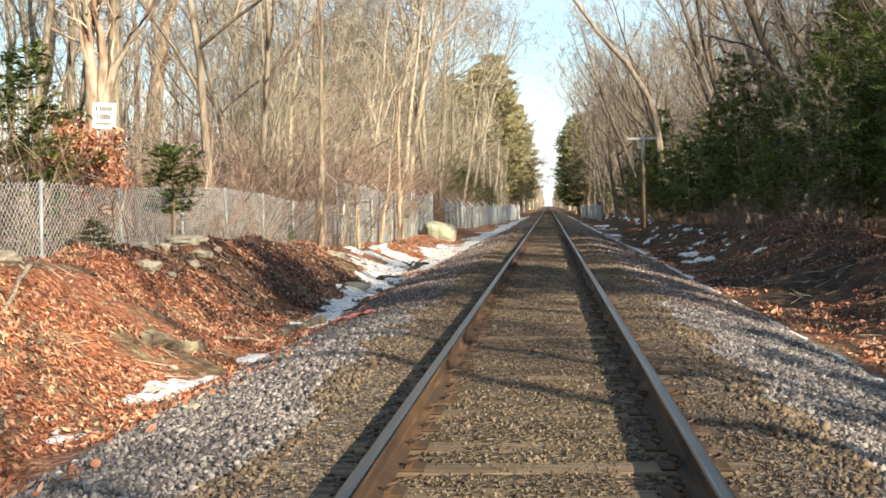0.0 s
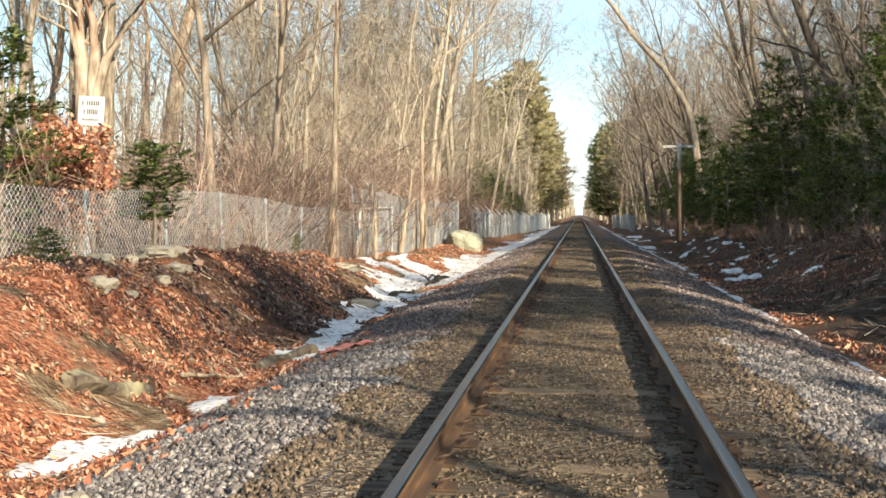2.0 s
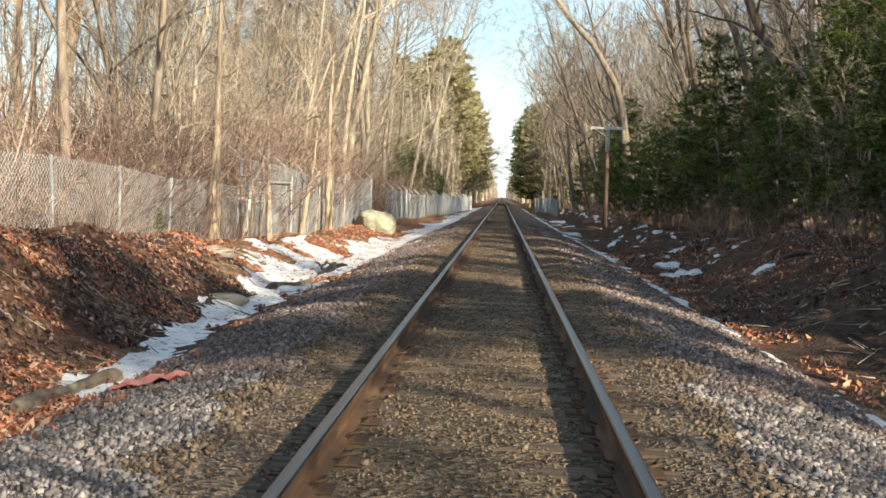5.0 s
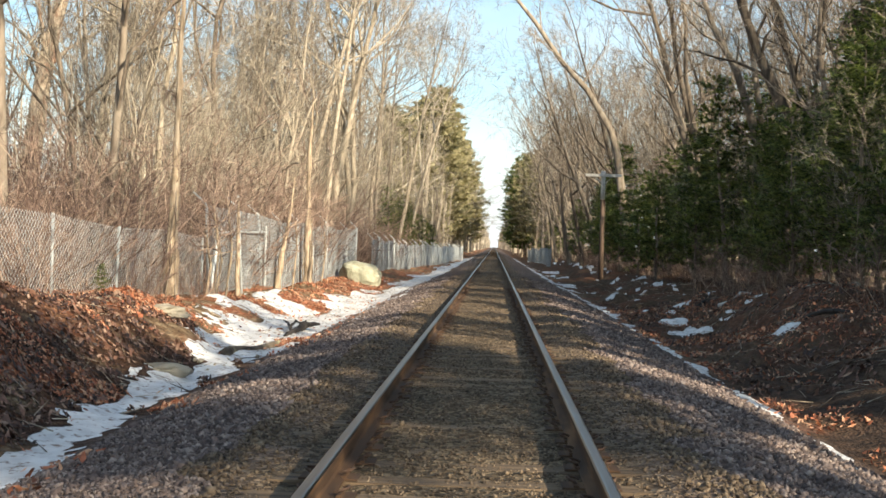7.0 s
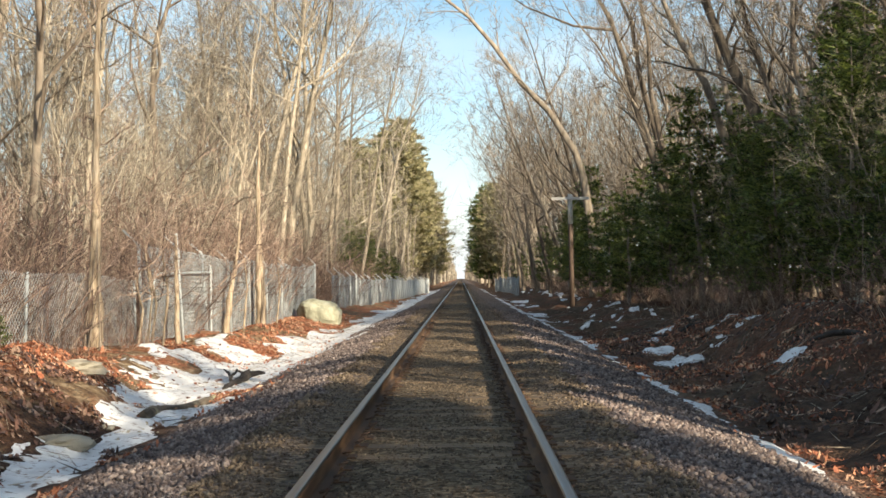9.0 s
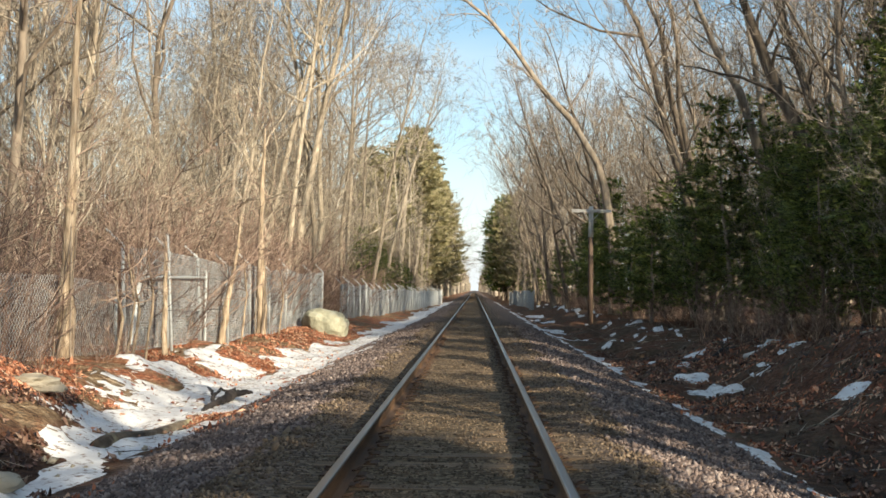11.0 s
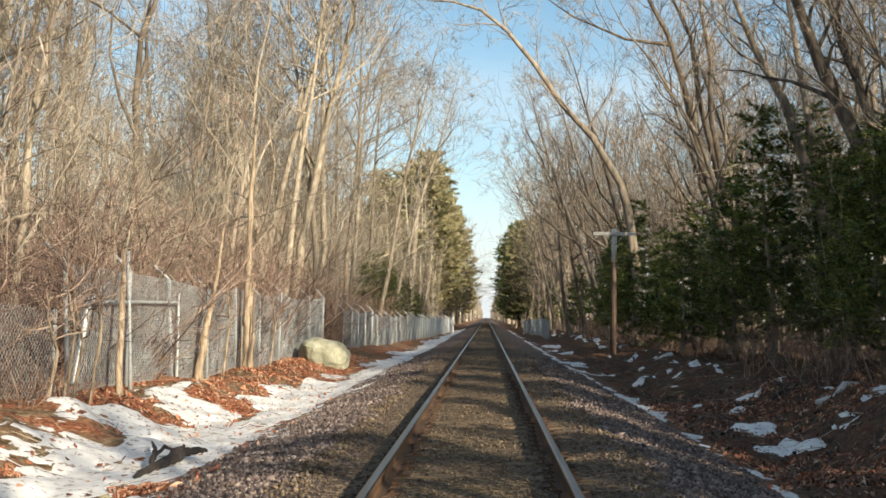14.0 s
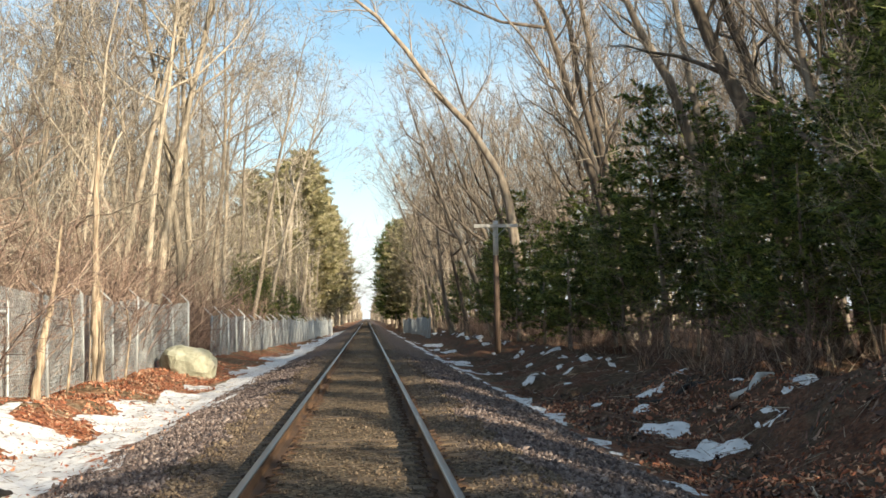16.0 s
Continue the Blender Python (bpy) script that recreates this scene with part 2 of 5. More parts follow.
def ground_material():
    """Ballast near the track, leaf litter on the banks, dark forest floor beyond: blended along the plan."""
    m = bpy.data.materials.new("woodland_ground")
    m.use_nodes = True
    nt = m.node_tree
    nd, ln = nt.nodes, nt.links
    b = nd["Principled BSDF"]
    b.inputs["Roughness"].default_value = 0.95
    b.inputs["Specular IOR Level"].default_value = 0.2
    tc = nd.new("ShaderNodeTexCoord")
    sp = nd.new("ShaderNodeSeparateXYZ")
    ln.new(tc.outputs["Object"], sp.inputs[0])

    def noise_of(scale, detail=6):
        n = nd.new("ShaderNodeTexNoise")
        n.inputs["Scale"].default_value, n.inputs["Detail"].default_value = scale, detail
        ln.new(tc.outputs["Object"], n.inputs["Vector"])
        return n.outputs["Fac"]

    def ramp(src, stops):
        cr = nd.new("ShaderNodeValToRGB")
        while len(cr.color_ramp.elements) < len(stops):
            cr.color_ramp.elements.new(0.5)
        for e, (p, c) in zip(cr.color_ramp.elements, stops):
            e.position, e.color = p, (*c, 1)
        ln.new(src, cr.inputs["Fac"])
        return cr.outputs["Color"]

    def math_of(op, a, bb=None, c=None):
        n = nd.new("ShaderNodeMath")
        n.operation = op
        for i, v in enumerate((a, bb, c)):
            if v is None:
                continue
            if isinstance(v, (int, float)):
                n.inputs[i].default_value = v
            else:
                ln.new(v, n.inputs[i])
        return n.outputs[0]

    def mix(f, a, bb):
        n = nd.new("ShaderNodeMix")
        n.data_type = "RGBA"
        ln.new(f, n.inputs[0]), ln.new(a, n.inputs[6]), ln.new(bb, n.inputs[7])
        return n.outputs[2]

    def step(src, lo, hi):
        n = nd.new("ShaderNodeMapRange")
        n.inputs["From Min"].default_value, n.inputs["From Max"].default_value = lo, hi
        ln.new(src, n.inputs["Value"])
        return n.outputs[0]

    vo = nd.new("ShaderNodeTexVoronoi")
    vo.inputs["Scale"].default_value = 24
    ln.new(tc.outputs["Object"], vo.inputs["Vector"])
    stone = ramp(vo.outputs["Color"], [(0.15, (0.085, 0.07, 0.062)), (0.5, (0.17, 0.142, 0.125)), (0.85, (0.3, 0.26, 0.23))])
    old = ramp(vo.outputs["Color"], [(0.15, (0.075, 0.055, 0.047)), (0.5, (0.155, 0.115, 0.097)), (0.85, (0.27, 0.21, 0.18))])
    aged = step(math_of("ADD", sp.outputs["Y"], math_of("MULTIPLY", noise_of(0.5), 4.0)), 14.0, 17.0)
    stone = mix(aged, stone, old)
    ax = math_of("ABSOLUTE", sp.outputs["X"])
    wob = math_of("MULTIPLY_ADD", noise_of(1.6), 0.8, -0.4)
    axw = math_of("ADD", ax, wob)
    rusty = ramp(vo.outputs["Color"], [(0.15, (0.05, 0.036, 0.023)), (0.5, (0.115, 0.085, 0.054)), (0.85, (0.22, 0.17, 0.11))])
    rust_band = step(axw, 1.7, 0.9)
    bal = mix(rust_band, stone, rusty)
    v2 = nd.new("ShaderNodeTexVoronoi")
    v2.inputs["Scale"].default_value = 22
    ln.new(tc.outputs["Object"], v2.inputs["Vector"])
    litter = ramp(v2.outputs["Color"], [(0.1, (0.1, 0.042, 0.025)), (0.4, (0.27, 0.1, 0.05)), (0.65, (0.42, 0.16, 0.08)), (0.9, (0.52, 0.32, 0.2))])
    dirt = ramp(noise_of(7, 8), [(0.3, (0.075, 0.045, 0.026)), (0.5, (0.2, 0.135, 0.078)), (0.7, (0.4, 0.31, 0.2))])
    bank = mix(step(noise_of(0.9, 7), 0.45, 0.56), litter, dirt)
    # tree shade on the bank, painted as a dark earth band along y
    shade_soil = ramp(noise_of(9, 8), [(0.3, (0.028, 0.017, 0.012)), (0.55, (0.075, 0.04, 0.025)), (0.75, (0.16, 0.1, 0.06))])
    bank_shade = math_of("MULTIPLY", step(sp.outputs["Y"], 15.5, 18.5), step(sp.outputs["Y"], 29.0, 25.5))
    bank = mix(math_of("MULTIPLY", bank_shade, step(noise_of(0.8, 6), 0.36, 0.5)), bank, shade_soil)
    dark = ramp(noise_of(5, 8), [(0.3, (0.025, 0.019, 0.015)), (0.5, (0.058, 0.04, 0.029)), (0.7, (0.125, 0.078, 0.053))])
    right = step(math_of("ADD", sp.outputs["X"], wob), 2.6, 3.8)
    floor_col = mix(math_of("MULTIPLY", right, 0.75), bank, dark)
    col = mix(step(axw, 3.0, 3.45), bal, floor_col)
    ln.new(col, b.inputs["Base Color"])
    bp = nd.new("ShaderNodeBump")
    bp.inputs["Strength"].default_value, bp.inputs["Distance"].default_value = 0.9, 0.04
    hgt = math_of("ADD", vo.outputs["Distance"], noise_of(18))
    ln.new(hgt, bp.inputs["Height"])
    ln.new(bp.outputs["Normal"], b.inputs["Normal"])
    return m


M_GROUND = ground_material()


# ---- builders ----
def empty(name, m, label, category, group="", kind=""):
    ob = new(name)
    ob.empty_display_size = 0.2
    ob.matrix_world = m
    return tagged(ob, label, category, group, kind)


class Shape:
    """Collects vertices and faces for one mesh."""

    def __init__(self):
        self.v, self.f = [], []

    def add(self, verts, faces):
        n = len(self.v)
        self.v.extend(verts)
        self.f.extend([tuple(i + n for i in f) for f in faces])

    def tube(self, pts, radii, sides=6, cap=True):
        pts = [Vector(p) for p in pts]
        n, base = len(pts), len(self.v)
        for i, p in enumerate(pts):
            d = (pts[min(i + 1, n - 1)] - pts[max(i - 1, 0)]).normalized()
            a = d.cross(Vector((0.31, 0.17, 0.93)) if abs(d.z) < 0.9 else Vector((1, 0.1, 0))).normalized()
            c = d.cross(a)
            for k in range(sides):
                t = 2 * math.pi * k / sides
                q = p + (a * math.cos(t) + c * math.sin(t)) * radii[i]
                self.v.append((q.x, q.y, q.z))
        for i in range(n - 1):
            for k in range(sides):
                k2 = (k + 1) % sides
                self.f.append((base + i * sides + k, base + i * sides + k2, base + (i + 1) * sides + k2, base + (i + 1) * sides + k))
        if cap:
            self.f.append(tuple(base + k for k in reversed(range(sides))))
            self.f.append(tuple(base + (n - 1) * sides + k for k in range(sides)))

    def spike(self, p, e, r):
        """A twig: a three-sided spike from p to e."""
        d = (e - p).normalized()
        a = d.cross(Vector((0.31, 0.17, 0.93)) if abs(d.z) < 0.9 else Vector((1, 0.1, 0))).normalized()
        c = d.cross(a)
        n = len(self.v)
        for t in (0.0, 2.0944, 4.1888):
            q = p + (a * math.cos(t) + c * math.sin(t)) * r
            self.v.append((q.x, q.y, q.z))
        self.v.append((e.x, e.y, e.z))
        self.f += [(n, n + 1, n + 3), (n + 1, n + 2, n + 3), (n + 2, n, n + 3)]

    def box(self, lo, hi, chamfer=0.0):
        (x0, y0, z0), (x1, y1, z1) = lo, hi
        c = chamfer
        if not c:
            self.add([(x0, y0, z0), (x1, y0, z0), (x1, y1, z0), (x0, y1, z0), (x0, y0, z1), (x1, y0, z1), (x1, y1, z1), (x0, y1, z1)],
                     [(3, 2, 1, 0), (4, 5, 6, 7), (0, 1, 5, 4), (1, 2, 6, 5), (2, 3, 7, 6), (3, 0, 4, 7)])
            return
        ring = [(x0, y0), (x1, y0), (x1, y1), (x0, y1)]
        inner = [(x0 + c, y0 + c), (x1 - c, y0 + c), (x1 - c, y1 - c), (x0 + c, y1 - c)]
        vs = [(*p, z0) for p in ring] + [(*p, z1 - c) for p in ring] + [(*p, z1) for p in inner]
        fs = [(3, 2, 1, 0), (8, 9, 10, 11)]
        for i in range(4):
            j = (i + 1) % 4
            fs += [(i, j, 4 + j, 4 + i), (4 + i, 4 + j, 8 + j, 8 + i)]
        self.add(vs, fs)

    def mesh(self, name, mat, smooth=False):
        me = bpy.data.meshes.new(name)
        me.from_pydata(self.v, [], self.f)
        me.materials.append(mat)
        if smooth:
            me.polygons.foreach_set("use_smooth", [True] * len(me.polygons))
        me.update()
        return me


def part(name, me, parent=None, label="", m=None, kind=""):
    ob = new(name, me)
    if parent:
        ob.parent = parent
    if m is not None:
        ob.matrix_basis = m
    return tagged(ob, label, "", "", kind)


def thing(name, me, m, label, category, group="", kind=""):
    ob = new(name, me)
    ob.matrix_world = m
    return tagged(ob, label, category, group, kind)


def lattice(ix, iy, seed):
    h = np.sin(ix * 127.1 + iy * 311.7 + seed * 74.7) * 43758.5453
    return h - np.floor(h)


def vnoise(x, y, scale, seed=0):
    """Smooth value noise in 0..1 on arrays."""
    x, y = np.asarray(x, float) * scale, np.asarray(y, float) * scale
    ix, iy = np.floor(x), np.floor(y)
    fx, fy = x - ix, y - iy
    fx, fy = fx * fx * (3 - 2 * fx), fy * fy * (3 - 2 * fy)
    a, b = lattice(ix, iy, seed), lattice(ix + 1, iy, seed)
    c, d = lattice(ix, iy + 1, seed), lattice(ix + 1, iy + 1, seed)
    return (a * (1 - fx) + b * fx) * (1 - fy) + (c * (1 - fx) + d * fx) * fy


def smooth(t, lo, hi):
    t = np.clip((np.asarray(t, float) - lo) / (hi - lo), 0, 1)
    return t * t * (3 - 2 * t)


def ground_z(x, y):
    """Height of the ground: ballast bed, ditches, banks and the woodland floor."""
    x, y = np.asarray(x, float), np.asarray(y, float)
    ax = np.abs(x)
    bed = np.interp(ax, [0, 0.55, 0.8, 0.98, 1.2, 1.5, 1.9, 2.5, 3.2, 3.9], [-0.177, -0.183, -0.205, -0.19, -0.158, -0.165, -0.225, -0.36, -0.55, -0.66])
    top = np.interp(y, [-20, 6, 13, 19, 24.5, 28, 31, 38, 43, 57, 70, 120], [0.3, 0.5, 0.63, 0.58, 0.3, 0.15, -0.12, -0.2, -0.3, -0.3, -0.3, -0.3])
    foot = np.interp(y, [-20, 8, 24, 31, 46, 60], [3.3, 3.3, 3.7, 4.4, 4.2, 4.4])
    left = -0.62 + (top + 0.62) * smooth(ax, foot, 6.1 + 0 * y) + 0.02 * np.clip(ax - 7, 0, 60)
    left = left - smooth(ax, 6.25, 7.1) * np.clip(top - 0.08, 0, 1)
    rtop = np.interp(y, [-20, 10, 30, 36, 40, 60, 120], [-0.15, -0.1, 0.05, 0.18, -0.12, -0.15, -0.1])
    rightz = -0.62 + (rtop + 0.62) * smooth(ax, 4.4, 7.2) + 0.015 * np.clip(ax - 8, 0, 60)
    rightz = rightz + 0.35 * np.exp(-((x - 7.4) / 1.5) ** 2 - ((y - 34.5) / 2.2) ** 2)
    side = np.where(x < 0, left, rightz)
    w = smooth(ax, 2.9, 3.7)
    z = bed * (1 - w) + side * w
    rough = smooth(ax, 3.2, 4.6)
    far = 1 - smooth(np.hypot(x, y - 40), 200, 500)
    z = z + far * rough * np.where(x > 0, 1.7, 1.0) * (0.22 * (vnoise(x, y, 0.45, 1) - 0.5) + 0.2 * (vnoise(x, y, 1.3, 2) - 0.5) + 0.1 * (vnoise(x, y, 3.2, 3) - 0.5))
    z = z + smooth(ax, 1.5, 2.2) * 0.05 * (vnoise(x, y, 1.1, 4) - 0.5) + 0.02 * (vnoise(x, y, 6, 5) - 0.5)
    return z


def gz(x, y):
    return float(ground_z(x, y))


def sheet(name, xs, ys, height, mat, drop=None):
    gx, gy = np.meshgrid(xs, ys)
    z = height(gx, gy)
    v = np.stack([gx.ravel(), gy.ravel(), z.ravel()], 1)
    nx, ny = len(xs), len(ys)
    i = (np.arange(ny - 1)[:, None] * nx + np.arange(nx - 1)[None, :])
    if drop is not None:
        keep = drop(gx, gy)
        i = i[keep[:-1, :-1] | keep[1:, 1:] | keep[1:, :-1] | keep[:-1, 1:]]
    i = i.ravel()
    f = np.stack([i, i + 1, i + nx + 1, i + nx], 1)
    me = bpy.data.meshes.new(name)
    me.from_pydata(v.tolist(), [], f.tolist())
    me.polygons.foreach_set("use_smooth", [True] * len(me.polygons))
    me.materials.append(mat)
    return me


# ---- ground ----
def graded(lo, hi, fine, near_lo, near_hi, growth=1.22):
    mid = list(np.arange(near_lo, near_hi + 1e-6, fine))
    out, s, p = [], fine, near_hi
    while p < hi:
        s *= growth
        p += s
        out.append(min(p, hi))
    inn, s, p = [], fine, near_lo
    while p > lo:
        s *= growth
        p -= s
        inn.append(max(p, lo))
    return np.array(inn[::-1] + mid + out)


GX = graded(-900, 900, 0.14, -9.0, 9.0)
GY = graded(-400, 1600, 0.16, 2.0, 46.0, 1.06)
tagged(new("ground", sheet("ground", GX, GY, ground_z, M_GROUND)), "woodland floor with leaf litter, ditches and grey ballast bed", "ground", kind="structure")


# lone patches on the shaded side: centre and half widths
SNOW_PATCHES = ((4.5, 37.6, 0.56, 0.6), (4.3, 42.2, 0.36, 0.7), (4.85, 40.7, 0.36, 0.45), (4.35, 49.9, 0.4, 1.0), (5.1, 48.0, 0.35, 0.7), (4.75, 35.6, 0.5, 0.3),
                (3.35, 32.4, 0.16, 0.9), (5.1, 33.4, 0.4, 0.3), (5.3, 34.4, 0.3, 0.3), (4.3, 92, 0.5, 5), (4.3, 83, 0.4, 3), (3.7, 65, 0.35, 3), (5.4, 52, 0.4, 0.8), (5.7, 30.8, 0.4, 0.3), (4.2, 57, 0.4, 1.5))


def snow_depth(x, y):
    """Snow left in the ditches, in metres above (or below) the ground."""
    n = vnoise(x, y * 0.6, 1.6, 11) * 0.45 + vnoise(x, y * 0.6, 5, 12) * 0.3 + vnoise(x, y * 0.5, 13, 13) * 0.25
    mid = np.interp(y, [0, 8, 11, 12.5, 16, 20, 24, 30, 36, 44, 56, 70, 160], [-3.5, -3.5, -3.5, -3.4, -3.4, -3.7, -3.8, -4.15, -4.5, -4.0, -3.6, -3.45, -3.1])
    wid = np.interp(y, [0, 8, 12, 20, 25, 30, 36, 44, 52, 70, 160], [0.7, 0.7, 0.5, 0.33, 0.42, 1.25, 1.7, 1.15, 0.85, 0.75, 0.65])
    gap = np.interp(y, [0, 8.8, 9, 11.2, 11.5, 15.2, 16.5, 20, 26], [0.6, 0.6, 0.4, 0.4, 1.1, 1.1, 0.3, 0.1, 0.0])
    lft = 1 - np.abs(x - mid) / wid - gap - 0.9 * smooth(vnoise(x * 0.3, y, 0.75, 15), 0.5, 0.72) * (1 - smooth(y, 18, 24)) - 1.1 * smooth(vnoise(x, y * 0.6, 1.0, 14), 0.55, 0.8) * smooth(y, 20, 27) * (1 - smooth(x, -4.3, -3.6))
    lft = np.maximum(lft, 1.0 - np.hypot((x + 3.38) / 0.36, (y - 12.6) / 0.75) * 1.1)
    lft = np.maximum(lft, 1.0 - np.hypot((x + 3.6 - 0.1 * (y - 10)) / 0.2, (y - 10.1) / 1.15) * 1.1)
    rmid = np.interp(y, [0, 20, 40, 60, 160], [3.15, 3.2, 3.35, 3.1, 3.0])
    rgt = 0.62 - np.abs(x - rmid) / np.interp(y, [0, 30, 50, 160], [0.18, 0.27, 0.36, 0.5])
    patch = (vnoise(x, y * 0.55, 0.9, 21) * 0.75 + vnoise(x, y * 0.5, 3.5, 22) * 0.25 - 0.8) * 6 * smooth(x, 3.5, 4.0) * (1 - smooth(x, 5.6, 6.6)) * smooth(y, 31, 36) - (1 - smooth(x, 3.4, 3.6)) * 3 - (1 - smooth(y, 31, 35)) * 3
    one = -1.0 + 0 * x
    for px, py, pw, pl in SNOW_PATCHES:
        one = np.maximum(one, 1.15 - np.hypot((x - px) / pw, (y - py) / pl) * 1.25)
    s = np.maximum(np.maximum(lft, rgt), np.maximum(patch, one))
    s = s + (n - 0.5) * 2.2 - np.where(x > 3.6, 1.6 * smooth(vnoise(x, y * 0.6, 2.6, 23), 0.4, 0.7), 0)
    s = s - np.where((x > 0) & (x <= 3.6), 0.55 * smooth(vnoise(0 * x, y, 0.6, 24), 0.55, 0.8), 0)
    return np.clip(s, -1, 0.8) * 0.05


for nm, xs in (("snow", np.arange(-6.4, -2.5, 0.06)), ("snow", np.arange(2.6, 7.0, 0.07))):
    ys = graded(2, 170, 0.1, 4, 48, 1.03)
    tagged(new(nm, sheet(nm, xs, ys, lambda a, b: ground_z(a, b) + snow_depth(a, b) - 0.004, M_SNOW, lambda a, b: snow_depth(a, b) > -0.012)),
           "thin patchy old snow lying in the trackside ditch", "snow", "", "stuff")


# ---- track ----
TIE_GAP = 0.52
track = empty("railway_track", pose(0, 0, 0), "single railway track with worn steel rails on weathered wooden ties", "railway track")


def rail_mesh(y0, y1):
    head, web, foot = 0.036, 0.009, 0.07
    prof = [(-foot, -0.172), (foot, -0.172), (foot, -0.16), (web + 0.008, -0.145), (web, -0.13), (web, -0.06), (head - 0.006, -0.042), (head, -0.036),
            (head, -0.012), (head - 0.007, -0.002), (0.02, 0.0), (-0.02, 0.0), (-head + 0.007, -0.002), (-head, -0.012), (-head, -0.036), (-head + 0.006, -0.042),
            (-web, -0.06), (-web, -0.13), (-web - 0.008, -0.145), (-foot, -0.16)]
    ys = list(np.arange(y0, 60, 4.0)) + list(np.arange(60, y1 + 1, 40.0))
    n = len(prof)
    side, top = Shape(), Shape()
    for i, y in enumerate(ys):
        side.v += [(x, y, z) for x, z in prof]
        top.v += [(x, y, z) for x, z in prof[8:14]]
    for i in range(len(ys) - 1):
        for k in range(n):
            if 8 <= k < 13:
                continue
            k2 = (k + 1) % n
            side.f.append((i * n + k, i * n + k2, (i + 1) * n + k2, (i + 1) * n + k))
        for k in range(5):
            top.f.append((i * 6 + k, i * 6 + k + 1, (i + 1) * 6 + k + 1, (i + 1) * 6 + k))
    return side, top


rs, rt = rail_mesh(-30, 1500)
rail_side, rail_top = rs.mesh("rail", M_RUST), rt.mesh("running_surface", M_RAILTOP)
for x in (-0.755, 0.755):
    r = part("rail", rail_side, track, "rust-brown steel rail", pose(x, 0, 0))
    part("running_surface", rail_top, r, "polished steel running surface")


def tie_mesh(seed):
    rnd = random.Random(seed)
    s = Shape()
    s.box((-1.3, -0.115, -0.34), (1.3, 0.115, -0.17), 0.012)
    v = [(x + rnd.uniform(-0.02, 0.02), y + rnd.uniform(-0.008, 0.008), z + rnd.uniform(-0.006, 0.0)) for x, y, z in s.v]
    s.v = v
    return s.mesh("tie", M_TIE)


def plate_mesh():
    s = Shape()
    s.box((-0.17, -0.09, -0.172), (0.17, 0.09, -0.160), 0.004)
    s.box((-0.105, -0.085, -0.165), (-0.075, 0.085, -0.146), 0.004)
    s.box((0.075, -0.085, -0.165), (0.105, 0.085, -0.146), 0.004)
    return s.mesh("tie_plate", M_RUST)


def clip_mesh():
    """A bent spring clip that grips the rail foot."""
    s = Shape()
    pts = [(0.065, -0.045, -0.135), (0.09, -0.05, -0.125), (0.125, -0.035, -0.118), (0.14, 0.0, -0.112), (0.13, 0.04, -0.118), (0.1, 0.05, -0.13), (0.085, 0.03, -0.15)]
    s.tube(pts, [0.009] * len(pts), 5)
    return s.mesh("spring_clip", M_CLIP)


tie_meshes = [tie_mesh(i) for i in range(6)]
plate_me, clip_me = plate_mesh(), clip_mesh()
rnd = random.Random(5)
n_tie = 0
far_ties = Shape()
y = -3.0
while y < 420:
    if y < 150:
        t = part("tie", tie_meshes[n_tie % 6], track, "", pose(rnd.uniform(-0.04, 0.04), y, rnd.uniform(-0.016, 0.0), 0, rnd.uniform(-0.3, 0.3), rnd.uniform(-0.8, 0.8)))
        if y < 46:
            for sx in (-0.755, 0.755):
                part("tie_plate", plate_me, t, "", pose(sx, 0, 0.002))
                for turn in (0, 180):
                    part("spring_clip", clip_me, t, "", pose(sx, 0, 0, 0, 0, turn))
    else:
        far_ties.box((-1.3, y - 0.115, -0.34), (1.3, y + 0.115, -0.168))
    n_tie += 1
    y += TIE_GAP + rnd.uniform(-0.02, 0.02)
part("tie_row", far_ties.mesh("tie_row", M_TIE), track, "", None, "stuff")


def ico():
    bm = bmesh.new()
    bmesh.ops.create_icosphere(bm, subdivisions=1, radius=1.0)
    v = np.array([p.co[:] for p in bm.verts])
    f = np.array([[q.index for q in p.verts] for p in bm.faces])
    bm.free()
    return v, f


ICO_V, ICO_F = ico()
CHIP_V = np.array([(1, 0.1, 0.1), (-1, -0.1, 0.05), (0.1, 1, -0.1), (-0.1, -1, 0.1), (0.15, 0.1, 0.9), (-0.1, 0.1, -0.9)])
CHIP_F = np.array([(0, 2, 4), (2, 1, 4), (1, 3, 4), (3, 0, 4), (2, 0, 5), (1, 2, 5), (3, 1, 5), (0, 3, 5)])


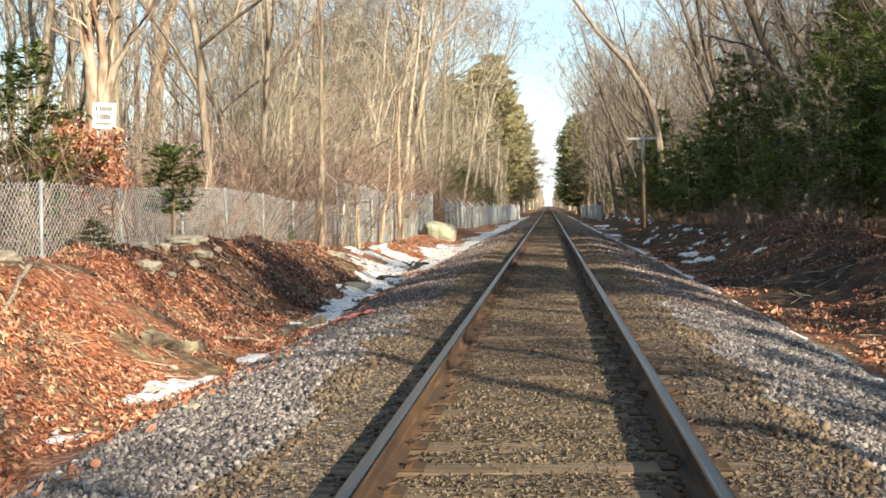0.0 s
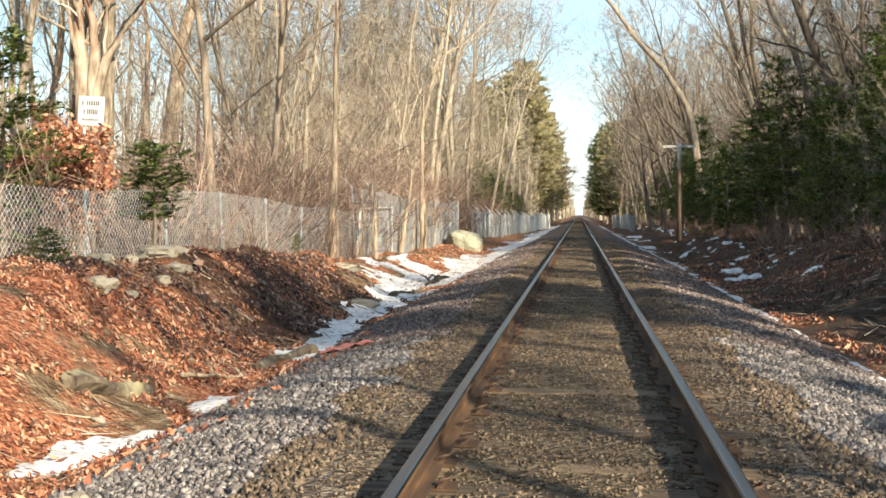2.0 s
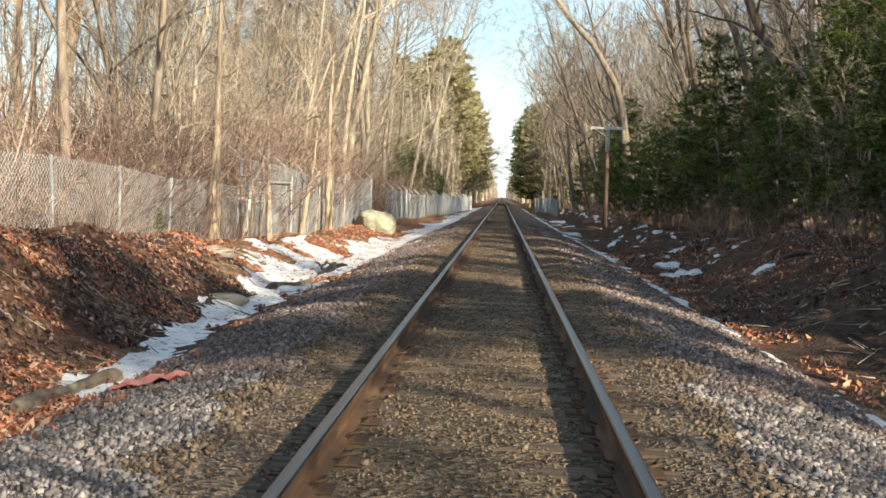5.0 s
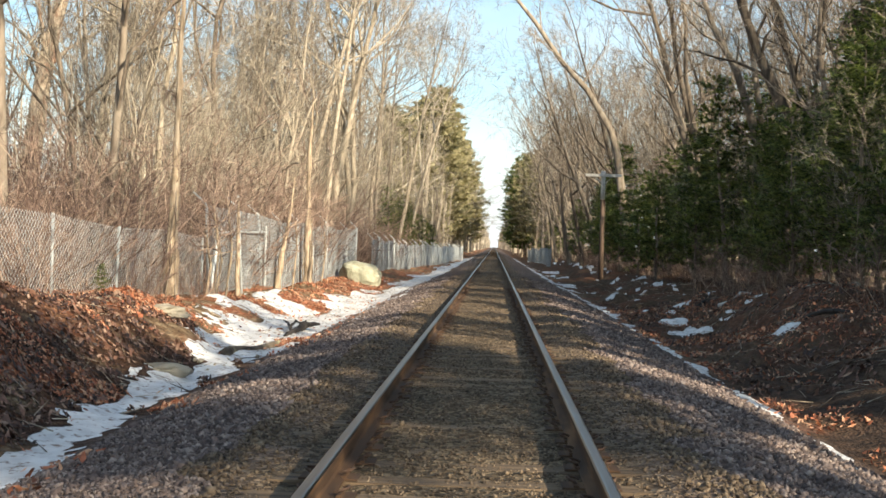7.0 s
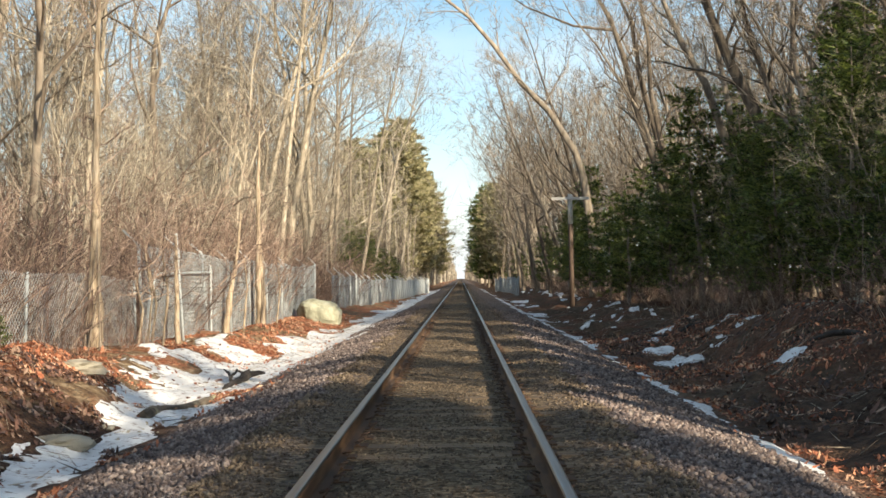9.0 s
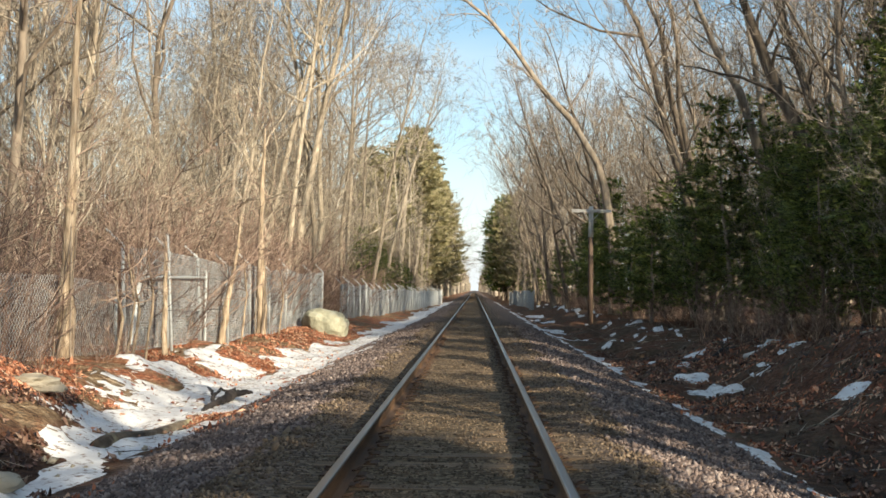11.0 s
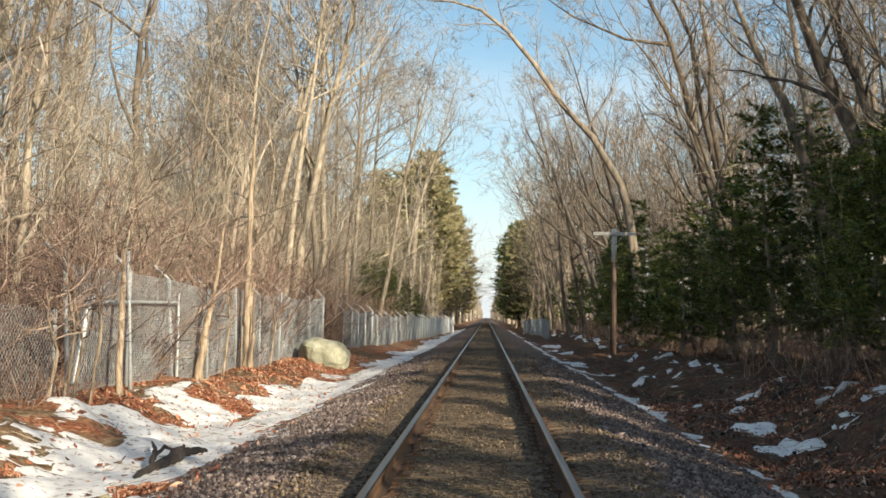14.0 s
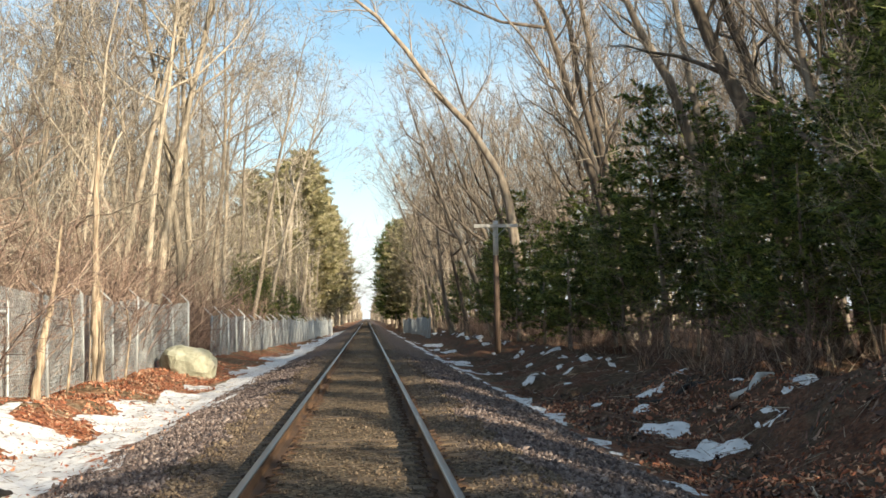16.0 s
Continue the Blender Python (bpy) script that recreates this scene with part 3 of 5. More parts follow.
def scatter_mesh(name, base_v, base_f, pos, size, mat, seed, flat=(1, 1, 1), jitter=0.25, lie=False, slope=None):
    """Many small turned, scaled and distorted copies of one shape as one mesh."""
    rng = np.random.default_rng(seed)
    n = len(pos)
    q = rng.normal(size=(n, 4))
    if lie:
        q[:, 1:3] *= 0.45
    q /= np.linalg.norm(q, axis=1)[:, None]
    w, x, yy, z = q.T
    rot = np.stack([1 - 2 * (yy * yy + z * z), 2 * (x * yy - z * w), 2 * (x * z + yy * w), 2 * (x * yy + z * w), 1 - 2 * (x * x + z * z), 2 * (yy * z - x * w),
                    2 * (x * z - yy * w), 2 * (yy * z + x * w), 1 - 2 * (x * x + yy * yy)], 1).reshape(n, 3, 3)
    v = base_v[None] * (1 + jitter * rng.uniform(-1, 1, (n, len(base_v), 3)))
    v = v * (np.array(flat)[None, None] * (1 + 0.3 * rng.uniform(-1, 1, (n, 1, 3)))) * size[:, None, None]
    v = np.einsum("nij,nkj->nki", rot, v)
    if slope is not None:
        v[:, :, 2] += v[:, :, 0] * slope[0][:, None] + v[:, :, 1] * slope[1][:, None]
    v = v + pos[:, None]
    f = base_f[None] + (np.arange(n) * len(base_v))[:, None, None]
    nv, nf, k = n * len(base_v), n * len(base_f), base_f.shape[1]
    me = bpy.data.meshes.new(name)
    me.vertices.add(nv)
    me.vertices.foreach_set("co", v.astype(np.float32).ravel())
    me.loops.add(nf * k)
    me.loops.foreach_set("vertex_index", f.astype(np.int32).ravel())
    me.polygons.add(nf)
    me.polygons.foreach_set("loop_start", (np.arange(nf) * k).astype(np.int32))
    me.update(calc_edges=True)
    me.materials.append(mat)
    return me


def ballast():
    rng = np.random.default_rng(3)
    # shoulder stones outside the rails, thinning with distance
    edges = np.arange(2.5, 62, 1.0)
    pos, size = [], []
    for y0 in edges:
        dens = float(np.interp(y0, [2, 12, 20, 28, 40, 60], [1020, 960, 660, 380, 130, 20]))
        r = float(np.interp(y0, [2, 14, 24, 60], [0.0165, 0.0165, 0.018, 0.024]))
        n = int(6.8 * dens)
        x, yy = rng.uniform(-3.4, 3.4, n), rng.uniform(y0, y0 + 1, n)
        keep = (np.abs(np.abs(x) - 0.755) > 0.1) & (np.abs(x) < 3.1 + 0.35 * (vnoise(x, yy, 1.4, 31) - 0.3))
        keep &= ~((np.abs(x) < 1.32) & (rng.random(n) < 0.3))
        x, yy = x[keep], yy[keep]
        s = r * rng.lognormal(0, 0.3, len(x))
        pos.append(np.stack([x, yy, ground_z(x, yy) + s * 0.3], 1))
        size.append(s)
    pos, size = np.concatenate(pos), np.concatenate(size)
    inner = np.abs(pos[:, 0]) < 1.35 + 0.5 * vnoise(pos[:, 0], pos[:, 1], 1.5, 33)
    old = ~inner & (pos[:, 1] + 5 * vnoise(pos[:, 0], pos[:, 1], 0.5, 34) > 16)
    for sel, m, seed, label in ((~inner & ~old, M_STONE, 1, "loose pale grey crushed-stone ballast on the track shoulders"), (old, M_OLDSTONE, 3, "older brown-stained ballast on the track shoulders"),
                                (inner, M_RUSTSTONE, 2, "rust-stained brown ballast packed between the ties")):
        p, q = pos[sel], size[sel]
        if m is M_RUSTSTONE:
            bed = np.abs(p[:, 0]) < 1.3
            q = q * np.where(bed, 0.5, 0.9)
            p = p - np.stack([0 * q, 0 * q, np.where(bed, 0.002, 0.0)], 1)
        tagged(new("ballast", scatter_mesh("ballast", CHIP_V, CHIP_F, p, q, m, seed, (1.25, 1.0, 0.85), 0.35)), label, "ballast", kind="stuff")


ballast()


def leaf_litter():
    rng = np.random.default_rng(8)
    lv = np.array([(-0.5, 0, 0.06), (-0.15, 0.26, -0.04), (0.25, 0.2, 0.05), (0.55, 0.0, 0.12), (0.22, -0.22, -0.03), (-0.18, -0.24, 0.06)])
    lf = np.array([(0, 1, 5), (1, 2, 5), (2, 4, 5), (2, 3, 4)])
    areas = [(-7.5, -3.15, 3.5, 30, 96000, 0.038, 0), (-7.0, -3.4, 26, 64, 22000, 0.06, 1), (3.4, 9.0, 8, 44, 36000, 0.05, 2), (-20, -7.5, 4, 60, 6000, 0.1, 0), (-3.6, -2.6, 4, 30, 1000, 0.07, 0), (-5.6, -2.8, 25, 46, 600, 0.05, 3), (-3.9, -2.7, 4, 24, 220, 0.05, 3), (3.0, 6.5, 20, 44, 900, 0.05, 3)]
    pos, size = [], []
    for x0, x1, y0, y1, n, r, mode in areas:
        x, yy = rng.uniform(x0, x1, n), rng.uniform(y0, y1, n)
        den = vnoise(x, yy, 0.7, 41) * 0.6 + vnoise(x, yy, 2.2, 42) * 0.4
        keep = den > (0.38 if mode == 0 else 0.42)
        # fewer bright leaves where tree shade is painted on the bank
        if mode == 0:
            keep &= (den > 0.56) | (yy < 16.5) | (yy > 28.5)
        if mode == 2:
            keep &= den > 0.47
        keep &= (mode == 3) | (snow_depth(x, yy) < (-0.006 if mode == 1 else 0.004))
        x, yy = x[keep], yy[keep]
        s = r * rng.lognormal(0, 0.25, len(x))
        pos.append(np.stack([x, yy, ground_z(x, yy) + np.maximum(snow_depth(x, yy), 0) + 0.012 + 0.03 * rng.random(len(x))], 1))
        size.append(s)
    pos, size = np.concatenate(pos), np.concatenate(size)
    x, yy = pos[:, 0], pos[:, 1]
    slope = ((ground_z(x + 0.1, yy) - ground_z(x - 0.1, yy)) / 0.2, (ground_z(x, yy + 0.1) - ground_z(x, yy - 0.1)) / 0.2)
    tagged(new("fallen_leaves", scatter_mesh("fallen_leaves", lv, lf, pos, size, M_LEAF, 4, (1.3, 1.0, 1.0), 0.2, True, slope)),
           "dry orange-brown oak leaves carpeting the banks", "leaves", kind="stuff")

    # dark leaves on the bank and under the evergreens; the bank's tree shade is in their colour
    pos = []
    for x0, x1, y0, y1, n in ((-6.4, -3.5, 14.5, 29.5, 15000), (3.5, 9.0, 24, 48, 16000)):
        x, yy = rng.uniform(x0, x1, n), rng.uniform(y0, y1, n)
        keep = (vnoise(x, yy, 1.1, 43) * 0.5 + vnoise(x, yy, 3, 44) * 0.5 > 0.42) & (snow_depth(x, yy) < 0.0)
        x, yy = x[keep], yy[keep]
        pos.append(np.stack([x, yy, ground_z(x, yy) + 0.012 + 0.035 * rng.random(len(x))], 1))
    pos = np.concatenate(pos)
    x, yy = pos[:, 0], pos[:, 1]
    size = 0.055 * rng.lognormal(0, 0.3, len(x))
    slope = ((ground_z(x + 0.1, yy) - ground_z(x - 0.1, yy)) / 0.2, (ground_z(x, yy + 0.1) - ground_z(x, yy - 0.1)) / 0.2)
    tagged(new("fallen_leaves", scatter_mesh("fallen_leaves", lv, lf, pos, size, M_LEAFDARK, 6, (1.3, 1.0, 1.6), 0.25, True, slope)),
           "dark brown matted leaves, tree shade on the bank put into their colour", "leaves", kind="stuff")


leaf_litter()
# ---- trees ----
class Tree:
    """Grows a bare tree: wood (trunk and limbs) and twigs, as two meshes."""

    def __init__(self, seed, height, radius, first=0.35, limbs=10, levels=3, spread=0.6, wild=0.12, sub=4, trunk_bend=0.04, twig=0.006, droop=0.0):
        self.r = random.Random(seed)
        self.wood, self.twigs = Shape(), Shape()
        self.levels, self.wild, self.sub, self.twig, self.spread, self.droop = levels, wild, sub, twig, spread, droop
        n = 9
        p, d = Vector((0, 0, -0.25)), Vector((0, 0, 1))
        pts, rad = [p.copy()], [radius * 1.45]
        for i in range(1, n + 1):
            d = (d + Vector((self.r.gauss(0, trunk_bend), self.r.gauss(0, trunk_bend), 0.03))).normalized()
            p = p + d * (height / n)
            pts.append(p.copy())
            rad.append(radius * (1 - 0.93 * (i / n) ** 1.15))
        self.wood.tube(pts, rad, 7, False)
        turn = self.r.uniform(0, 6.28)
        for k in range(limbs):
            f = first + (0.97 - first) * (k + self.r.uniform(0, 0.9)) / limbs
            i = min(int(f * n), n - 1)
            q = pts[i].lerp(pts[i + 1], f * n - i)
            rr = rad[i] + (rad[i + 1] - rad[i]) * (f * n - i)
            turn += 2.4 + self.r.gauss(0, 0.4)
            up = self.r.uniform(0.5, 1.1) + 0.5 * f
            d = Vector((math.cos(turn) * spread * 1.5, math.sin(turn) * spread * 1.5, up)).normalized()
            self.branch(q, d, height * (1.05 - f) * self.r.uniform(0.42, 0.62) + 0.6, rr * self.r.uniform(0.5, 0.75), 1)

    def branch(self, p, d, length, radius, level):
        last = level >= self.levels
        if last and level > 1:
            e = p + (d + Vector((0, 0, 0.1))).normalized() * length
            self.twigs.spike(p, e, max(radius, self.twig))
            return
        n = (5, 4, 3, 2, 2)[min(level - 1, 4)]
        pts, rad = [p.copy()], [radius]
        radius = max(radius, self.twig)
        for i in range(1, n + 1):
            d = (d + Vector((self.r.gauss(0, self.wild), self.r.gauss(0, self.wild), self.r.gauss(0.05 - self.droop, self.wild)))).normalized()
            p = p + d * (length / n)
            pts.append(p.copy())
            rad.append(max(radius * (1 - 0.85 * i / n), self.twig * 0.55))
        target = self.wood if level == 1 and self.levels > 3 else self.twigs
        target.tube(pts, rad, 5 if level == 1 else 3, False)
        if last or length < 0.3:
            return
        kids = self.sub + (2 if level == 1 else 0) + (1 if level == self.levels - 1 else 0)
        for k in range(kids):
            f = 0.22 + 0.76 * (k + self.r.random()) / kids
            i = min(int(f * n), n - 1)
            q = pts[i].lerp(pts[i + 1], f * n - i)
            a = self.r.uniform(0, 6.28)
            side = d.cross(Vector((math.cos(a), math.sin(a), 0.3))).normalized()
            nd = (d * 0.75 + side * self.r.uniform(0.45, 0.85) * (0.6 + self.spread * 0.6) + Vector((0, 0, 0.18))).normalized()
            self.branch(q, nd, length * self.r.uniform(0.38, 0.6), rad[i] * 0.55, level + 1)

    def thing(self, name, label, wood_mat, twig_mat, category="tree", group=""):
        ob = empty(name, pose(0, 0, 0), label, category, group)
        part("trunk", self.wood.mesh("trunk", wood_mat, True), ob)
        part("crown", self.twigs.mesh("crown", twig_mat), ob)
        return ob


placed = []


def plant(kinds, x, y, rnd, scale=1.0, lean=(0, 0), turn=None):
    """Stands a copy of one of the kinds at x, y; the kind itself is used for its first place."""
    k = rnd.randrange(len(kinds))
    src = kinds[k]
    m = pose(x, y, gz(x, y) - 0.02, lean[0], lean[1], 0) @ pose(0, 0, 0, 0, 0, rnd.uniform(0, 360) if turn is None else turn)
    s = scale
    if not src.get("used"):
        ob = src["ob"]
        src["used"] = True
        ob.matrix_basis = m
    else:
        ob = copy_thing(src["ob"], m)
    ob.scale = (s, s, s)
    placed.append((x, y))
    return ob


def kind_of(ob):
    return {"ob": ob}


sunny = [kind_of(Tree(10 + i, h, r, f, l, 4, sp, 0.3, 4, tb, 0.009).thing("bare_tree", "tall leafless deciduous tree with pale sunlit bark", M_BARK, M_TWIG, group="bare trees"))
         for i, (h, r, f, l, sp, tb) in enumerate([(18, 0.12, 0.22, 10, 0.6, 0.1), (21, 0.2, 0.3, 9, 0.45, 0.06), (16, 0.1, 0.18, 10, 0.6, 0.13), (14, 0.085, 0.14, 11, 0.7, 0.14), (17, 0.11, 0.2, 10, 0.75, 0.12)])]
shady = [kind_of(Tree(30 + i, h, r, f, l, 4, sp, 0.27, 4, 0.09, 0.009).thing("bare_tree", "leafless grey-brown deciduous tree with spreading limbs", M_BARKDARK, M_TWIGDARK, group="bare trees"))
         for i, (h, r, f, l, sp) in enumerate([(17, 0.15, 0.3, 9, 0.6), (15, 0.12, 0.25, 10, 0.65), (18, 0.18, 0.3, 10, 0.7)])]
# dark bark and twigs put this side's shade into the colour
dusk = [kind_of(Tree(56 + i, h, r, 0.12, 12, 3, 0.6, 0.26, 5, 0.1, 0.014).thing("bare_tree", "leafless tree on the shaded side, its shade put into brown bark and twigs", M_BARKDARK, M_TWIGDARK, group="bare trees"))
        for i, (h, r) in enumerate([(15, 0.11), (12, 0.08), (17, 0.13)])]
light = [kind_of(Tree(50 + i, h, r, 0.15, 11, 3, 0.55, 0.24, 5, 0.07, 0.016).thing("bare_tree", "slender leafless tree in the woods behind", M_BARK, M_TWIG, group="bare trees"))
         for i, (h, r) in enumerate([(17, 0.11), (14, 0.09), (19, 0.14)])]
pole_trees = [kind_of(Tree(60 + i, h, r, 0.12, l, 3, sp, 0.28, 5, 0.12, 0.006).thing("sapling", "thin leafless sapling with pale tangled branches", M_BARK, M_TWIG, "sapling", "saplings"))
              for i, (h, r, l, sp) in enumerate([(7, 0.04, 11, 0.42), (5.5, 0.03, 10, 0.5), (9.5, 0.055, 13, 0.42), (8, 0.045, 12, 0.5)])]


def brush_thing(seed, h, n):
    r = random.Random(seed)
    s, fine = Shape(), Shape()
    for _ in range(n):
        a, b = r.uniform(0, 6.28), r.uniform(0, 0.6)
        p = Vector((math.cos(a) * b, math.sin(a) * b, -0.1))
        o = r.uniform(0, 0.75)
        d = Vector((math.cos(a) * o, math.sin(a) * o, 1)).normalized()
        ln = h * r.uniform(0.35, 1.05)
        pts, rad = [p], [0.011]
        for i in range(1, 5):
            d = (d + Vector((r.gauss(0, 0.25), r.gauss(0, 0.25), 0))).normalized()
            pts.append(pts[-1] + d * ln / 4)
            rad.append(0.011 - 0.0018 * i)
        s.tube(pts, rad, 3, False)
        for k in range(14):
            i = r.randrange(1, 4)
            q = pts[i].lerp(pts[i + 1], r.random())
            dd = (d + Vector((r.gauss(0, 0.9), r.gauss(0, 0.9), r.gauss(0.1, 0.5)))).normalized()
            e = q + dd * ln * r.uniform(0.12, 0.3)
            fine.spike(q, e, 0.006)
    ob = empty("shrub", pose(0, 0, 0), "leafless reddish-brown shrub of many thin stems", "shrub", "bare shrubs")
    part("stem_clump", s.mesh("stem_clump", M_BRUSH), ob)
    part("crown", fine.mesh("crown", M_BRUSH), ob)
    return ob


shrubs = [kind_of(brush_thing(80 + i, h, n)) for i, (h, n) in enumerate([(2.6, 26), (3.4, 30), (1.8, 22)])]


def needle_spray(s, p, d, size, r, twist=0.0):
    """A flat spray of needles: a few narrow pointed leaves along a twig."""
    up = Vector((0, 0, 1))
    side = d.cross(up)
    side = side.normalized() if side.length > 0.01 else Vector((1, 0, 0))
    if twist:
        a = r.uniform(-twist, twist)
        side = side * math.cos(a) + d.cross(side) * math.sin(a)
    for k in range(5):
        t = k / 4
        q = p + d * size * t
        for sg in (-1, 1):
            tip = q + (side * sg * r.uniform(0.5, 0.9) + d * 0.6 + up * r.uniform(-0.25, 0.3)) * size * (0.75 - 0.35 * t)
            w = d * size * 0.16
            n = len(s.v)
            s.v += [tuple(q - w), tuple(q + w), tuple(tip)]
            s.f.append((n, n + 1, n + 2))


def evergreen(seed, h, width, mat, name, label, bare=0.12, whorls=22, per=6, spray=0.3, droop=0.15, radius=0.12, taper=0.5, twist=0.4):
    r = random.Random(seed)
    wood, leaf = Shape(), Shape()
    pts = [Vector((0, 0, -0.2))]
    for i in range(6):
        pts.append(Vector((r.gauss(0, 0.03 * h / 6), r.gauss(0, 0.03 * h / 6), h * (i + 1) / 6)))
    wood.tube(pts, [radius * (1 - 0.15 * i) for i in range(7)], 6, False)
    for w in range(whorls):
        f = bare + (1 - bare) * (w + r.random() * 0.8) / whorls
        z = h * min(f, 0.99)
        i = min(int(z / h * 6), 5)
        c = pts[i].lerp(pts[i + 1], z / h * 6 - i)
        reach = width * (1.0 - f) ** taper * min(1, 0.5 + (f - bare) * 3) * r.uniform(0.7, 1.15)
        for k in range(per):
            a = r.uniform(0, 6.28)
            ln = reach * r.uniform(0.55, 1.15) + 0.15
            d = Vector((math.cos(a), math.sin(a), r.uniform(-droop, 0.35))).normalized()
            e = c + d * ln
            leaf.spike(c, e, 0.02)
            m = max(2, int(ln / spray * 2.2))
            for j in range(m):
                t = 0.25 + 0.75 * (j + r.random()) / m
                q = c.lerp(e, t) + Vector((r.gauss(0, 0.06), r.gauss(0, 0.06), r.gauss(0, 0.06)))
                dd = (d + Vector((r.gauss(0, 0.7), r.gauss(0, 0.7), r.gauss(0.1, 0.35)))).normalized()
                needle_spray(leaf, q, dd, spray * r.uniform(0.7, 1.2), r, twist)
    ob = empty(name, pose(0, 0, 0), label, "tree", "evergreens")
    part("trunk", wood.mesh("trunk", M_BARKDARK, True), ob)
    part("crown", leaf.mesh("crown", mat), ob)
    return ob


cedars = [kind_of(evergreen(100 + i, h, w, M_NEEDLE, "evergreen_tree", "dark green evergreen with dense feathery foliage", 0.13, wh, 7, 0.26))
          for i, (h, w, wh) in enumerate([(8.0, 2.5, 22), (6.2, 2.3, 18), (9.5, 2.7, 24)])]
pines = [kind_of(evergreen(120 + i, h, w, M_NEEDLESUN, "pine_tree", "tall white pine with layered olive-green boughs", 0.14, wh, 9, 0.75, 0.05, 0.3, 0.42, 1.57))
         for i, (h, w, wh) in enumerate([(24, 6.2, 34), (19, 5.0, 28)])]
flat_pines = [kind_of(evergreen(136, 18, 3.2, M_NEEDLE, "pine_tree", "unseen tall pine with a bare trunk and a flat high crown, added for shade", 0.8, 9, 12, 0.6, 0.1, 0.25, 0.3))]
high_pines = [kind_of(evergreen(135, 25, 4.2, M_NEEDLE, "pine_tree", "unseen tall pine with a bare trunk and a high dark crown, added for shade", 0.58, 18, 10, 0.7, 0.1, 0.3, 0.4))]
dark_pines = [kind_of(evergreen(130, 21, 4.4, M_NEEDLE, "pine_tree", "tall dark pine leaning its boughs towards the line", 0.1, 30, 9, 0.8, 0.1, 0.28, 0.4))]
junipers = [kind_of(evergreen(140, 2.4, 0.75, M_NEEDLE, "juniper", "small dark green juniper with a bare stem beside the fence", 0.38, 13, 6, 0.13, 0.0, 0.04))]

tall = [kind_of(Tree(70 + i, h, r, 0.5, 12, 4, 0.62, 0.28, 4, 0.05, 0.009).thing("bare_tree", "tall leafless tree with a high open crown", M_BARK, M_TWIG, group="bare trees"))
        for i, (h, r) in enumerate([(19, 0.15), (21, 0.17)])]

rnd = random.Random(77)


def hemmed(x, y):
    """The strip along the fence where evergreens stand alone, and the open glade before the great tree."""
    if 20 < y < 67 and -0.4 * (y - 5) - 1.2 < x < -0.345 * y + 1.2:
        return True
    return 62 < y < 184 and x > -(0.095 * (min(y, 120) - 12) + 2.2 + 0.075 * max(0, y - 120))


def sun_lane(x, y):
    """The open lane through which the sun reaches the utility pole."""
    u, v = x - 5.8, y - 70.3
    along, across = 0.63 * u - 0.78 * v, 0.78 * u + 0.63 * v
    return -1 < along < 24 and abs(across) < 1.9


def clear(x, y, d):
    if sun_lane(x, y):
        return False
    return all((x - a) ** 2 + (y - b) ** 2 > d * d for a, b in placed)


# named trees of the left edge
plant([sunny[1]], -11.0, 28.3, rnd, 1.0, (0, 1))
plant([sunny[0]], -12.1, 26.5, rnd, 0.95, (0, 2))
for _ in range(3000):
    x, y = -7.4 - abs(rnd.gauss(0, 9)), rnd.uniform(14, 130)
    if y < 28 and x > -13 or y < 48 and x > -9.0 or x > -8.2:
        continue
    if hemmed(x, y):
        continue
    if len(placed) < 92 and clear(x, y, 1.5):
        plant((shady if rnd.random() < 0.25 else sunny) if y < 100 else light, x, y, rnd, rnd.uniform(0.8, 1.15), (rnd.gauss(0, 4), max(-5, min(rnd.gauss(2, 4), 6 if y > 48 else 3))))
for _ in range(150):
    x, y = -8.9 - abs(rnd.gauss(0, 4)), 15 + 120 * rnd.random() ** 1.3
    if y < 26 and x > -12 or hemmed(x - 0.8, y):
        continue
    plant(pole_trees, x, y, rnd, rnd.uniform(0.7, 1.2), (rnd.gauss(0, 4), rnd.gauss(1, 4)))
for _ in range(120):
    x, y = -7.2 - abs(rnd.gauss(0, 2.6)), 16 + 110 * rnd.random() ** 1.3
    if y < 25 and x > -10.5 and rnd.random() < 0.6:
        continue
    plant(shrubs, x, y, rnd, rnd.uniform(0.7, 1.25))
for _ in range(70):
    plant(shrubs, -7.3 - rnd.random() * 5, rnd.uniform(36, 78), rnd, rnd.uniform(1.1, 1.8))
for _ in range(60):
    x, y = -11 - rnd.random() * 9, rnd.uniform(34, 80)
    plant(shrubs, x, y, rnd, rnd.uniform(1.5, 2.3))
for x, y, k in ((-6.4, 64.6, 1.0), (-6.9, 65.6, 1.3), (-6.1, 66.4, 0.8)):
    plant(shrubs, x, y, rnd, k)
# right side: bare trees that lean over the line
n0 = len(placed)
for x, y, s, l in ((12.9, 49, 1.05, -12), (13.8, 47.5, 0.95, -15), (13.4, 38, 1.0, -13), (14.2, 41, 0.95, -12), (10.8, 64, 1.0, -11), (9.3, 84, 1.05, -8), (9.0, 97, 1.0, -9), (9.4, 90, 1.0, -10), (8.8, 106, 1.0, -9)):
    plant(shady, x, y, rnd, s, (rnd.gauss(0, 2), l))
# those at low y stand out of view, added to shade the line
for _ in range(3000):
    x, y = 8.8 + abs(rnd.gauss(0, 9)), rnd.uniform(-40, 120)
    if y < 76 and x < 11.5:
        continue
    if y < 33 and rnd.random() < 0.85 or y < 45 and x < 13.5:
        continue
    if len(placed) - n0 < 120 and clear(x, y, 1.6):
        plant(shady if y < 90 else dusk, x, y, rnd, rnd.uniform(0.8, 1.1), (rnd.gauss(0, 2), max(-9, rnd.gauss(-5, 3))))
